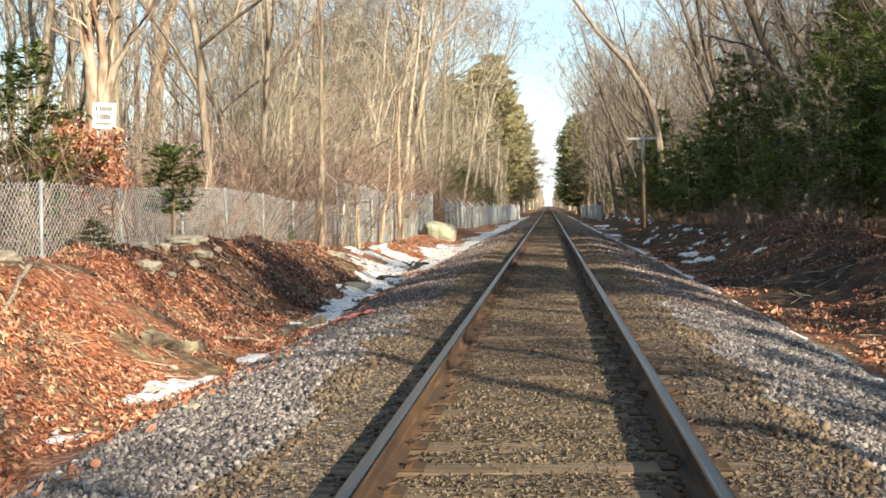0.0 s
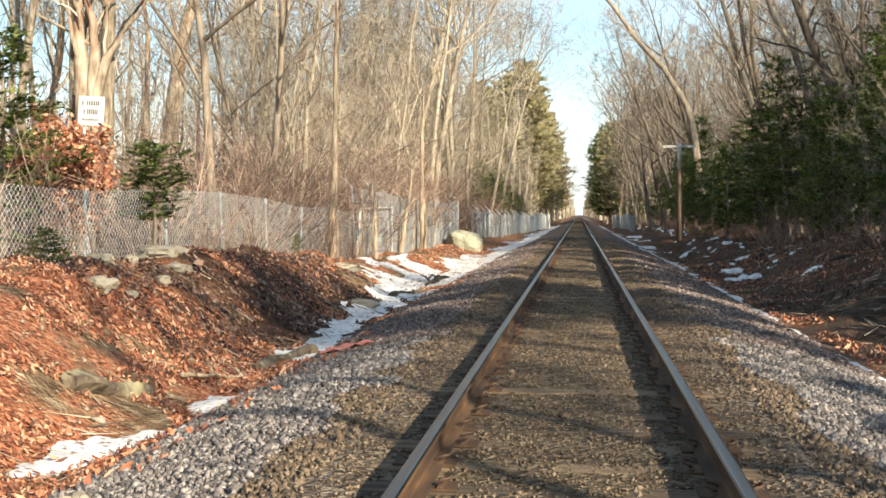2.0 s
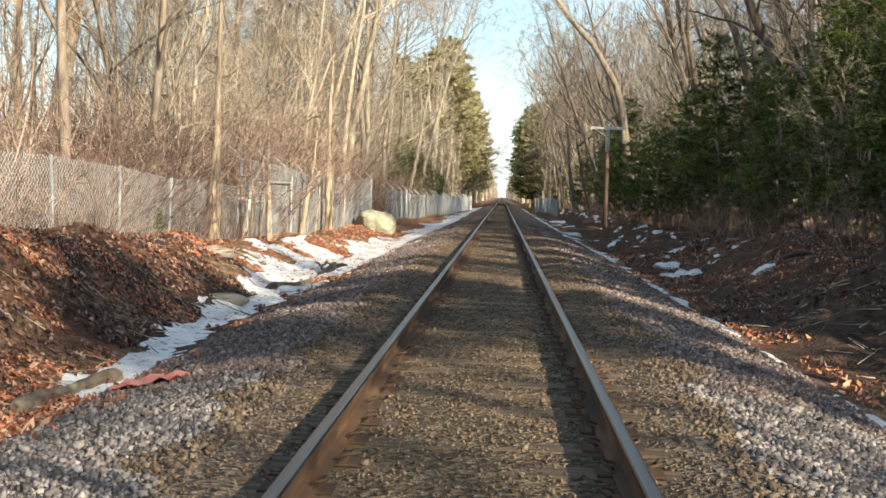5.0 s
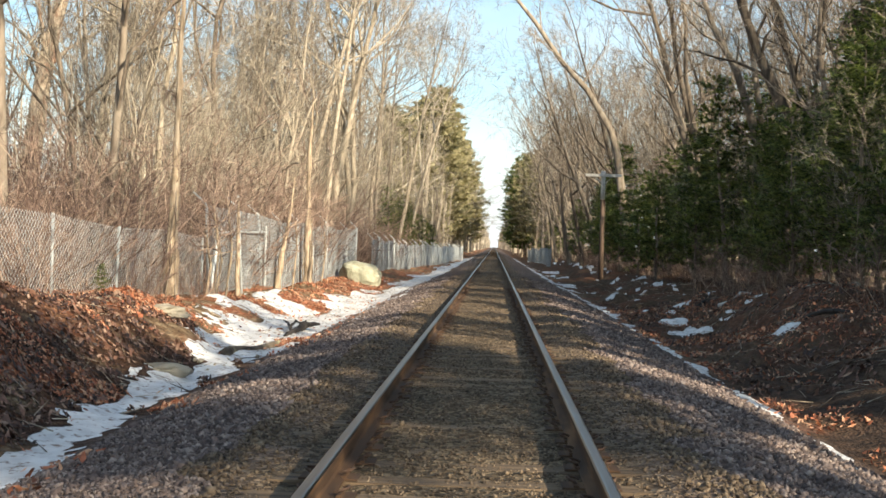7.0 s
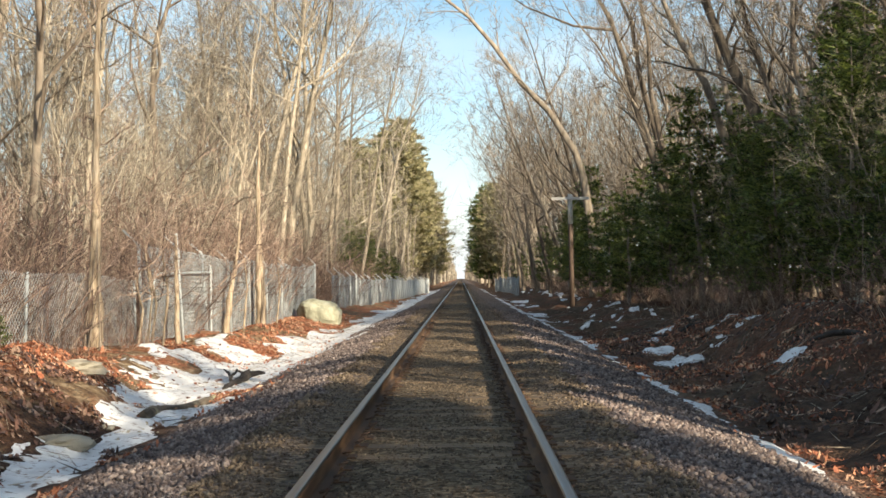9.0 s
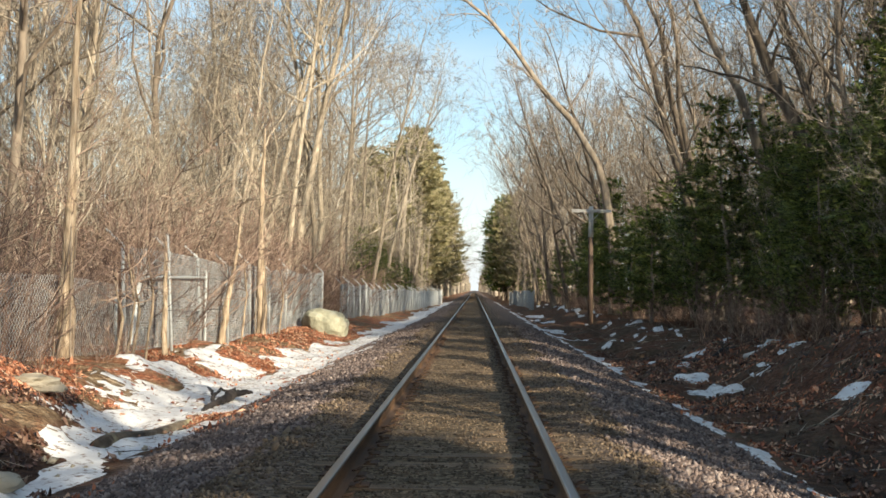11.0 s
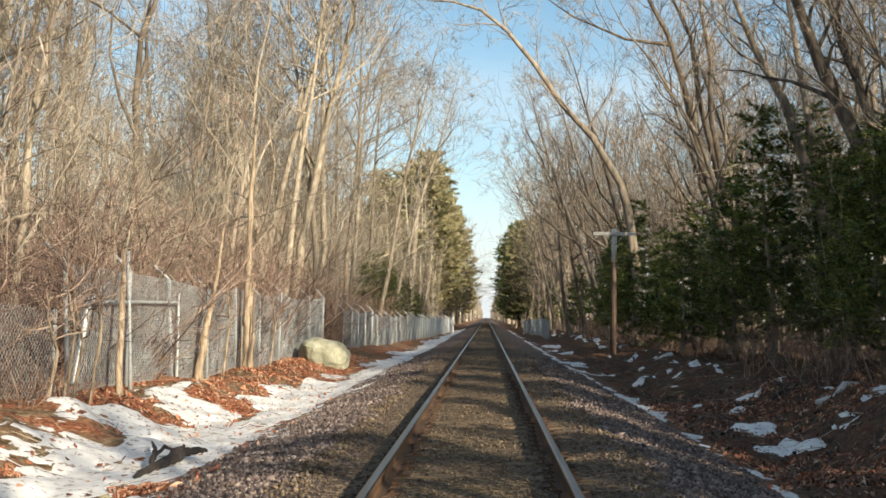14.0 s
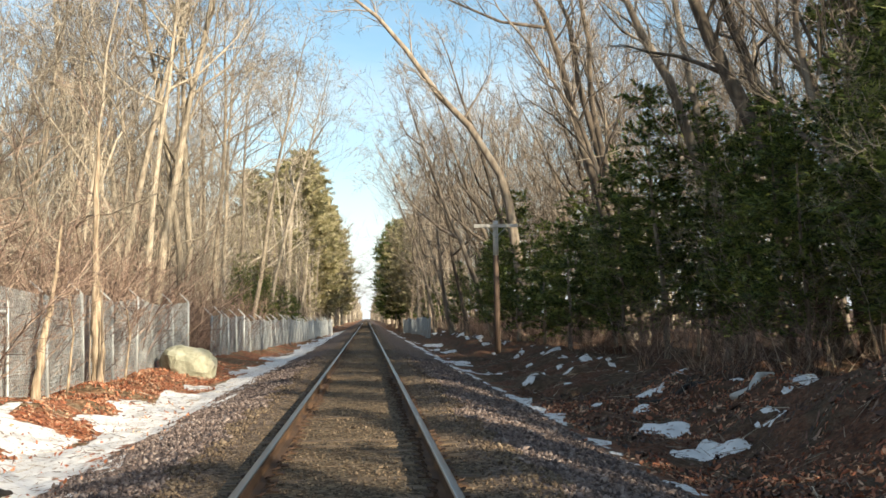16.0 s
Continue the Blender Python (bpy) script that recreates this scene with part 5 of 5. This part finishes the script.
def dark_branch():
    """A knobbed, half-rotten bough with a forked stub, lying in the snow."""
    z = gz(-3.65, 31.5) + 0.03
    bits = [([(-3.75, 30.2, z), (-3.72, 30.6, z + 0.03), (-3.68, 31.1, z + 0.05), (-3.64, 31.6, z + 0.08), (-3.58, 32.1, z + 0.12), (-3.52, 32.5, z + 0.1)], [0.02, 0.045, 0.04, 0.07, 0.085, 0.035]),
            ([(-3.6, 31.9, z + 0.08), (-3.6, 32.2, z + 0.15), (-3.58, 32.3, z + 0.2)], [0.06, 0.04, 0.02]),
            ([(-3.72, 30.9, z + 0.03), (-3.78, 31.4, z + 0.14), (-3.74, 31.9, z + 0.2), (-3.62, 32.1, z + 0.16)], [0.03, 0.028, 0.025, 0.02]),
            ([(-3.8, 31.6, z + 0.1), (-3.95, 32.4, z + 0.14), (-4.15, 33.2, z + 0.16)], [0.03, 0.025, 0.012]),
            ([(-3.58, 32.2, z + 0.1), (-3.4, 32.4, z + 0.13), (-3.32, 32.5, z + 0.12)], [0.05, 0.04, 0.015])]
    s = Shape()
    r = random.Random(3)
    for pts, rad in bits:
        pts = [(px, 31.6 + (py - 31.6) * 0.68, pz) for px, py, pz in pts]
        fine, fr = [], []
        for i in range(len(pts) - 1):
            for k in range(3):
                f = k / 3
                q = rad[i] + (rad[i + 1] - rad[i]) * f
                fine.append(Vector(pts[i]).lerp(Vector(pts[i + 1]), f) + Vector((r.gauss(0, 0.2), r.gauss(0, 0.2), r.gauss(0, 0.2))) * q)
                fr.append(q * r.uniform(0.75, 1.25))
        s.tube(fine + [pts[-1]], fr + [rad[-1]], 7)
    tagged(new("fallen_branch", s.mesh("fallen_branch", M_DARKWOOD)), "dark knobbed rotting bough lying in the snow", "branch")


dark_branch()
zc = gz(6.3, 38.6)
wood_thing("driftwood", [(5.75, 38.1, zc), (5.95, 38.2, zc + 0.02), (6.2, 38.5, zc + 0.06), (6.35, 38.75, zc + 0.16), (6.45, 38.85, zc + 0.27), (6.7, 38.85, zc + 0.3)], [0.05, 0.08, 0.08, 0.075, 0.07, 0.03], M_DRIFT,
           "curved pale grey dead limb among the leaves", "dead limb", 2, 4)


def pole(x, y, top, label):
    z = gz(x, y)
    ob = empty("utility_pole", pose(x, y, z), label, "utility pole", "utility poles")
    s = Shape()
    h = top - z
    s.tube([(0, 0, -0.4), (0, 0, h * 0.5), (0, 0, h)], [0.14, 0.125, 0.11], 10)
    part("shaft", s.mesh("shaft", M_POLE, True), ob)
    # pale sleeve: sunlight on the upper pole is put into its colour
    s = Shape()
    s.tube([(0, 0, h - 1.5), (0, 0, h + 0.004)], [0.121, 0.114], 10)
    part("bleached_top", s.mesh("bleached_top", M_ARM, True), ob, "pale grey pole top, the sun on it put into the colour")
    s = Shape()
    s.box((-0.95, -0.24, h - 0.3), (0.95, -0.13, h - 0.16), 0.012)
    part("crossarm", s.mesh("crossarm", M_ARM), ob, "bleached wooden crossarm")
    for sx in (-1, 1):
        s = Shape()
        s.tube([(0, -0.14, h - 0.75), (sx * 0.45, -0.16, h - 0.26)], [0.018, 0.018], 4)
        part("brace", s.mesh("brace", M_GALV), ob)
    return ob


pole(5.8, 70.3, 5.3, "weathered wooden utility pole with bleached crossarm")
pole(4.5, 219, 5.2, "weathered wooden utility pole with bleached crossarm")


# ---- logs, stakes and the broken fence bay ----
def lying(x0, y0, x1, y1, r0, r1, mat, label, up=0.5, seed=0, twigs=0, name="log"):
    n = 6
    rr = random.Random(seed)
    pts, rad = [], []
    for i in range(n + 1):
        t = i / n
        x, y = x0 + (x1 - x0) * t + rr.gauss(0, 0.012), y0 + (y1 - y0) * t + rr.gauss(0, 0.012)
        r = r0 + (r1 - r0) * t
        pts.append((x, y, gz(x, y) + r * up + rr.gauss(0, 0.006)))
        rad.append(r * rr.uniform(0.88, 1.12))
    return wood_thing(name, pts, rad, mat, label, name, twigs, seed)


def rotten_log(x0, y0, x1, y1, r0, r1, label, seed):
    """A half-sunk log with an uneven, furrowed surface and broken ends."""
    rr = random.Random(seed)
    n, sides = 16, 12
    s = Shape()
    a = Vector((x0, y0, gz(x0, y0) + r0 * 0.35))
    b = Vector((x1, y1, gz(x1, y1) + r1 * 0.35))
    d = (b - a).normalized()
    u = d.cross(Vector((0, 0, 1))).normalized()
    w = u.cross(d)
    for i in range(n + 1):
        t = i / n
        c = a.lerp(b, t) + u * 0.03 * math.sin(t * 5 + seed) + w * 0.02 * math.sin(t * 8)
        for k in range(sides):
            q = 2 * math.pi * k / sides
            r = (r0 + (r1 - r0) * t) * (1 + 0.22 * math.sin(3 * q + seed) * math.sin(t * 4 + seed) + rr.gauss(0, 0.07))
            if i in (0, n):
                c2 = c + d * rr.gauss(0, 0.02)
                r *= 0.85
            else:
                c2 = c
            s.v.append(tuple(c2 + (u * math.cos(q) + w * math.sin(q)) * r))
    for i in range(n):
        for k in range(sides):
            k2 = (k + 1) % sides
            s.f.append((i * sides + k, i * sides + k2, (i + 1) * sides + k2, (i + 1) * sides + k))
    s.f += [tuple(range(sides)), tuple(range((n + 1) * sides - 1, n * sides - 1, -1))]
    return tagged(new("log", s.mesh("log", M_MOSSLOG)), label, "log")


M_MOSSLOG = material("rotten_mossy_wood", [(0.25, (0.05, 0.038, 0.026)), (0.5, (0.13, 0.1, 0.07)), (0.75, (0.28, 0.24, 0.17))], scale=5, rough=0.95, bump=0.9, bump_dist=0.03,
                     second=(0.3, 0.28, 0.17), second_scale=2.5, second_range=(0.52, 0.66))
rotten_log(-4.15, 11.3, -3.9, 12.5, 0.1, 0.06, "rotten grey log with a cut end among the leaves", 1)
rotten_log(-3.62, 15.1, -3.35, 16.6, 0.08, 0.1, "mossy rotten log at the foot of the bank", 2)
lying(-5.1, 9.6, -4.4, 7.8, 0.03, 0.05, M_DARKWOOD, "dark crooked branch lying on the bank", 0.9, 3, 4, "branch")
lying(-5.4, 11.4, -5.0, 9.9, 0.03, 0.02, M_DEAD, "pale dead branch lying on the bank", 1.2, 4, 2, "branch")
lying(-3.9, 13.4, -3.6, 14.6, 0.025, 0.012, M_DEAD, "thin pale stick poking from the leaves", 3.0, 5, 2, "branch")
rotten_log(-3.95, 26.6, -3.62, 29.3, 0.1, 0.06, "long brown rotten log along the foot of the ballast", 3)
lying(5.0, 41, 6.6, 42.2, 0.06, 0.04, M_DARKWOOD, "dark fallen branch in the shaded ditch", 0.8, 8, 4, "branch")
lying(6.0, 31, 7.4, 29.5, 0.06, 0.04, M_DARKWOOD, "dark fallen branch on the shaded bank", 0.8, 9, 4, "branch")


def wrapper():
    """A crumpled sheet of faded plastic by the ballast."""
    s = Shape()
    n = 8
    r = random.Random(4)
    for j in range(4):
        for i in range(n):
            x, y = -2.95 + 0.62 * i / (n - 1) + r.gauss(0, 0.01), 15.3 + 0.3 * j / 3 + r.gauss(0, 0.02) - 0.2 * i / n
            s.v.append((x, y, gz(x, y) + 0.02 + r.random() * 0.06))
    for j in range(3):
        for i in range(n - 1):
            s.f.append((j * n + i, j * n + i + 1, (j + 1) * n + i + 1, (j + 1) * n + i))
    ob = tagged(new("plastic_scrap", s.mesh("plastic_scrap", M_RED)), "crumpled faded red plastic scrap on the ballast edge", "litter")
    so = ob.modifiers.new("thick", "SOLIDIFY")
    so.thickness = 0.008


wrapper()


def stem(name, pts, radii, mat, label, category, twigs=0, seed=0):
    t = Tree(seed, 3, 0.05, 0.3, 0)
    t.wood, t.twigs, t.levels, t.twig = Shape(), Shape(), 3, 0.005
    pts = [Vector(p) for p in pts]
    t.wild = 0.3
    if mat is M_DEAD:
        # uneven, slightly crooked wood with ridges
        fine, rad = [], []
        for i in range(len(pts) - 1):
            for k in range(4):
                f = k / 4
                r = radii[i] + (radii[i + 1] - radii[i]) * f
                fine.append(pts[i].lerp(pts[i + 1], f) + Vector((t.r.gauss(0, 0.16), t.r.gauss(0, 0.16), 0)) * r)
                rad.append(r * t.r.uniform(0.82, 1.15))
        t.wood.tube(fine + [pts[-1]], rad + [radii[-1]], 9, True)
    else:
        t.wood.tube(pts, radii, 7, True)
    for k in range(twigs):
        i = t.r.randrange(len(pts) // 3, len(pts) - 1)
        q = pts[i].lerp(pts[i + 1], t.r.random())
        d = Vector((t.r.gauss(0, 0.8), t.r.gauss(0, 0.8), t.r.uniform(0.2, 1))).normalized()
        t.branch(q, d, t.r.uniform(0.5, 1.4), 0.014, 1)
    ob = empty(name, pose(0, 0, 0), label, category)
    part("trunk", t.wood.mesh("trunk", mat, True), ob)
    if twigs:
        part("crown", t.twigs.mesh("crown", M_BRUSH), ob)
    if radii[0] > 0.12:
        # dead creepers twisting up the foot of the trunk
        for k in range(4):
            s, a, turns = Shape(), t.r.uniform(0, 6.28), t.r.uniform(-1.2, 1.2)
            top = t.r.uniform(1.6, 3.2)
            line = []
            for i in range(15):
                h = top * i / 14
                j = max(0, min(len(pts) - 2, next((q for q in range(len(pts) - 1) if pts[q + 1].z - pts[0].z >= h), len(pts) - 2)))
                f = (h + pts[0].z - pts[j].z) / max(0.01, pts[j + 1].z - pts[j].z)
                c, r = pts[j].lerp(pts[j + 1], f), radii[j] + (radii[j + 1] - radii[j]) * f + 0.015 + abs(t.r.gauss(0, 0.012))
                q = a + turns * h
                line.append((c.x + math.cos(q) * r, c.y + math.sin(q) * r, c.z))
            s.tube(line, [0.022 - 0.0008 * i for i in range(15)], 5, False)
            part("creeper", s.mesh("creeper", M_BARKDARK, True), ob, "twisted dead creeper stem")
    return ob


stem("vine_wrapped_tree", [(-6.55, 32.8, -0.4), (-6.55, 32.8, 0.5), (-6.52, 32.8, 1.6), (-6.5, 32.8, 3.0), (-6.45, 32.8, 4.8), (-6.42, 32.8, 6.5), (-6.5, 32.8, 8.5)], [0.15, 0.13, 0.1, 0.075, 0.06, 0.045, 0.02],
     M_DEAD, "tall pale trunk wrapped in dead vines by the fence", "tree", 22, 31)
stem("dead_snag", [(-6.25, 48.5, -0.5), (-6.22, 48.5, 0.5), (-6.25, 48.55, 1.6), (-6.3, 48.6, 3.0), (-6.25, 48.6, 4.6), (-6.2, 48.6, 6.0)], [0.17, 0.14, 0.11, 0.08, 0.06, 0.02],
     M_DEAD, "pale dead tree trunk standing at the fence", "tree", 14, 32)
stem("dead_snag", [(-6.45, 44.2, -0.5), (-6.4, 44.3, 0.6), (-6.25, 44.5, 1.5), (-6.15, 44.6, 2.3), (-6.1, 44.8, 3.2)], [0.1, 0.09, 0.06, 0.04, 0.02],
     M_DEAD, "pale dead branching trunk leaning on the fence", "tree", 14, 33)
stem("wooden_stake", [(-6.28, 37.97, -0.45), (-6.33, 38.1, 0.4), (-6.38, 38.3, 1.3), (-6.46, 38.55, 2.27)], [0.075, 0.06, 0.05, 0.03], M_DEAD, "rough pale wooden stake before the fence", "stake", 0, 34)
stem("steel_pipe", [(-6.42, 39.1, -0.5), (-6.55, 39.3, 1.0), (-6.68, 39.5, 2.35)], [0.035, 0.035, 0.035], M_GALV, "tall leaning galvanised steel pipe at the fence", "pipe", 0, 35)
for i, (x, y, h) in enumerate(((-6.3, 35.3, 2.2), (-6.35, 35.8, 1.8), (-6.3, 34.6, 1.5), (-6.2, 36.2, 2.4), (-6.35, 46.2, 2.4), (-6.2, 51.5, 2.0))):
    stem("dead_sapling", [(x, y, -0.4), (x + 0.1, y + 0.2, h * 0.4), (x + 0.12, y - 0.3, h * 0.75), (x - 0.15, y + 0.5, h)], [0.03, 0.025, 0.018, 0.008], M_DEAD, "bleached dead sapling tangled in the fence", "sapling", 10, 40 + i)

bay = empty("broken_gate_frame", pose(0, 0, 0), "broken galvanised gate frame with a diagonal brace", "gate frame")
for nm, pts, r in (("top_rail", [(-6.6, 37.2, 1.36), (-6.6, 40, 1.4), (-6.55, 42.6, 1.42)], 0.035), ("brace", [(-6.7, 36.9, 0.02), (-6.7, 37.5, 1.4)], 0.06), ("upright", [(-6.55, 42.7, -0.4), (-6.55, 42.7, 1.62)], 0.03),
                   ("torn_arm", [(-6.6, 37.3, 1.4), (-6.55, 38.1, 1.75)], 0.022)):
    s = Shape()
    s.tube(pts, [r] * len(pts), 6)
    part(nm, s.mesh(nm, M_GALV), bay)

s = Shape()
s.box((-0.07, -0.07, -0.4), (0.07, 0.07, 1.75), 0.015)
thing("marker_post", s.mesh("marker_post", M_SIGN), pose(-3.75, 152, gz(-3.75, 152)), "white painted post at the end of the fence", "post")


def sign():
    ob = empty("warning_sign", pose(-10.22, 25.3, gz(-10.22, 25.3)), "white metal notice board with unreadable black lines", "sign")
    z = 3.05 - gz(-10.15, 25.3)
    s = Shape()
    s.tube([(0, 0.05, -0.3), (0, 0.05, z + 0.62)], [0.03, 0.03], 6)
    part("post", s.mesh("post", M_GALV), ob)
    s = Shape()
    s.box((-0.31, -0.012, z), (0.31, 0.004, z + 0.6), 0.004)
    tilt = pose(0, 0, 0, 0, 4, -12)
    board = part("board", s.mesh("board", M_SIGN), ob, "", tilt)
    for w, h, zz in ((0.44, 0.09, 0.46), (0.36, 0.11, 0.28), (0.42, 0.045, 0.12)):
        s = Shape()
        k = 8
        for i in range(k):
            if zz > 0.2 and i == 1:
                continue
            x0 = -w / 2 + w * i / k
            s.box((x0, -0.017, z + zz - h / 2), (x0 + w / k * 0.55, -0.013, z + zz + h / 2))
        part("text_line", s.mesh("text_line", M_INK), board, "row of black bars")


sign()


def leafy_oak():
    """A young oak that keeps its dry leaves through winter."""
    t = Tree(71, 3.6, 0.05, 0.3, 9, 3, 0.7, 0.25, 4, 0.08, 0.006)
    r = random.Random(3)
    leaf = Shape()
    tips = t.twigs.v
    for _ in range(3200):
        p = Vector(tips[r.randrange(len(tips))])
        if p.z < 1.0:
            continue
        p = p + Vector((r.gauss(0, 0.1), r.gauss(0, 0.1), r.gauss(-0.03, 0.1)))
        a = Vector((r.gauss(0, 1), r.gauss(0, 1), r.gauss(-0.6, 0.6))).normalized() * r.uniform(0.05, 0.1)
        b = a.cross(Vector((r.gauss(0, 1), r.gauss(0, 1), r.gauss(0, 1)))).normalized() * 0.045
        n = len(leaf.v)
        leaf.v += [tuple(p - a), tuple(p + b), tuple(p + a), tuple(p - b + a.cross(b) * 2)]
        leaf.f += [(n, n + 1, n + 2), (n, n + 2, n + 3)]
    ob = t.thing("young_oak", "young oak still holding dry orange-brown leaves", M_BARKDARK, M_BRUSH)
    part("leaves", leaf.mesh("leaves", M_LEAF), ob, "dry orange-brown leaves", None, "stuff")
    ob.matrix_basis = pose(-10.55, 24.6, gz(-10.55, 24.6) - 0.1, 0, 0, 40)
    ob.scale = (0.85, 0.85, 0.78)
    o2 = copy_thing(ob, pose(-11.1, 25.8, gz(-11.1, 25.8), 0, 0, 130))
    o2.scale = (0.8, 0.8, 0.85)


leafy_oak()


def rubble():
    rng = np.random.default_rng(12)
    n = 1100
    x, y = rng.uniform(-6.8, -3.4, n), rng.uniform(4, 29, n)
    keep = vnoise(x, y, 0.8, 61) > 0.62
    x, y = x[keep], y[keep]
    size = 0.017 * rng.lognormal(0, 0.45, len(x))
    pos = np.stack([x, y, ground_z(x, y) + size * 0.4 + 0.01], 1)
    tagged(new("rubble", scatter_mesh("rubble", CHIP_V, CHIP_F, pos, size, M_ROCK, 5, (1.3, 1, 0.8), 0.35)), "small pale stones strewn over the bank", "stones", kind="stuff")


rubble()


def twig_litter():
    """Dead sticks strewn under the trees and along the ditches."""
    r = random.Random(21)
    s = Shape()
    for k in range(2600):
        if k % 5 < 3:
            x, y = 4.0 + abs(r.gauss(0, 3)), r.uniform(12, 62)
        else:
            x, y = -3.4 - abs(r.gauss(0, 3)), r.uniform(5, 60)
        a, ln = r.uniform(0, 6.28), r.uniform(0.12, 0.6)
        p = Vector((x, y, gz(x, y) + 0.015))
        x2, y2 = x + math.cos(a) * ln, y + math.sin(a) * ln
        s.spike(p, Vector((x2, y2, gz(x2, y2) + r.uniform(0.02, 0.12))), r.uniform(0.004, 0.011))
    tagged(new("twig_litter", s.mesh("twig_litter", M_TWIGDARK)), "dead sticks and twigs strewn over the woodland floor", "twigs", kind="stuff")


twig_litter()
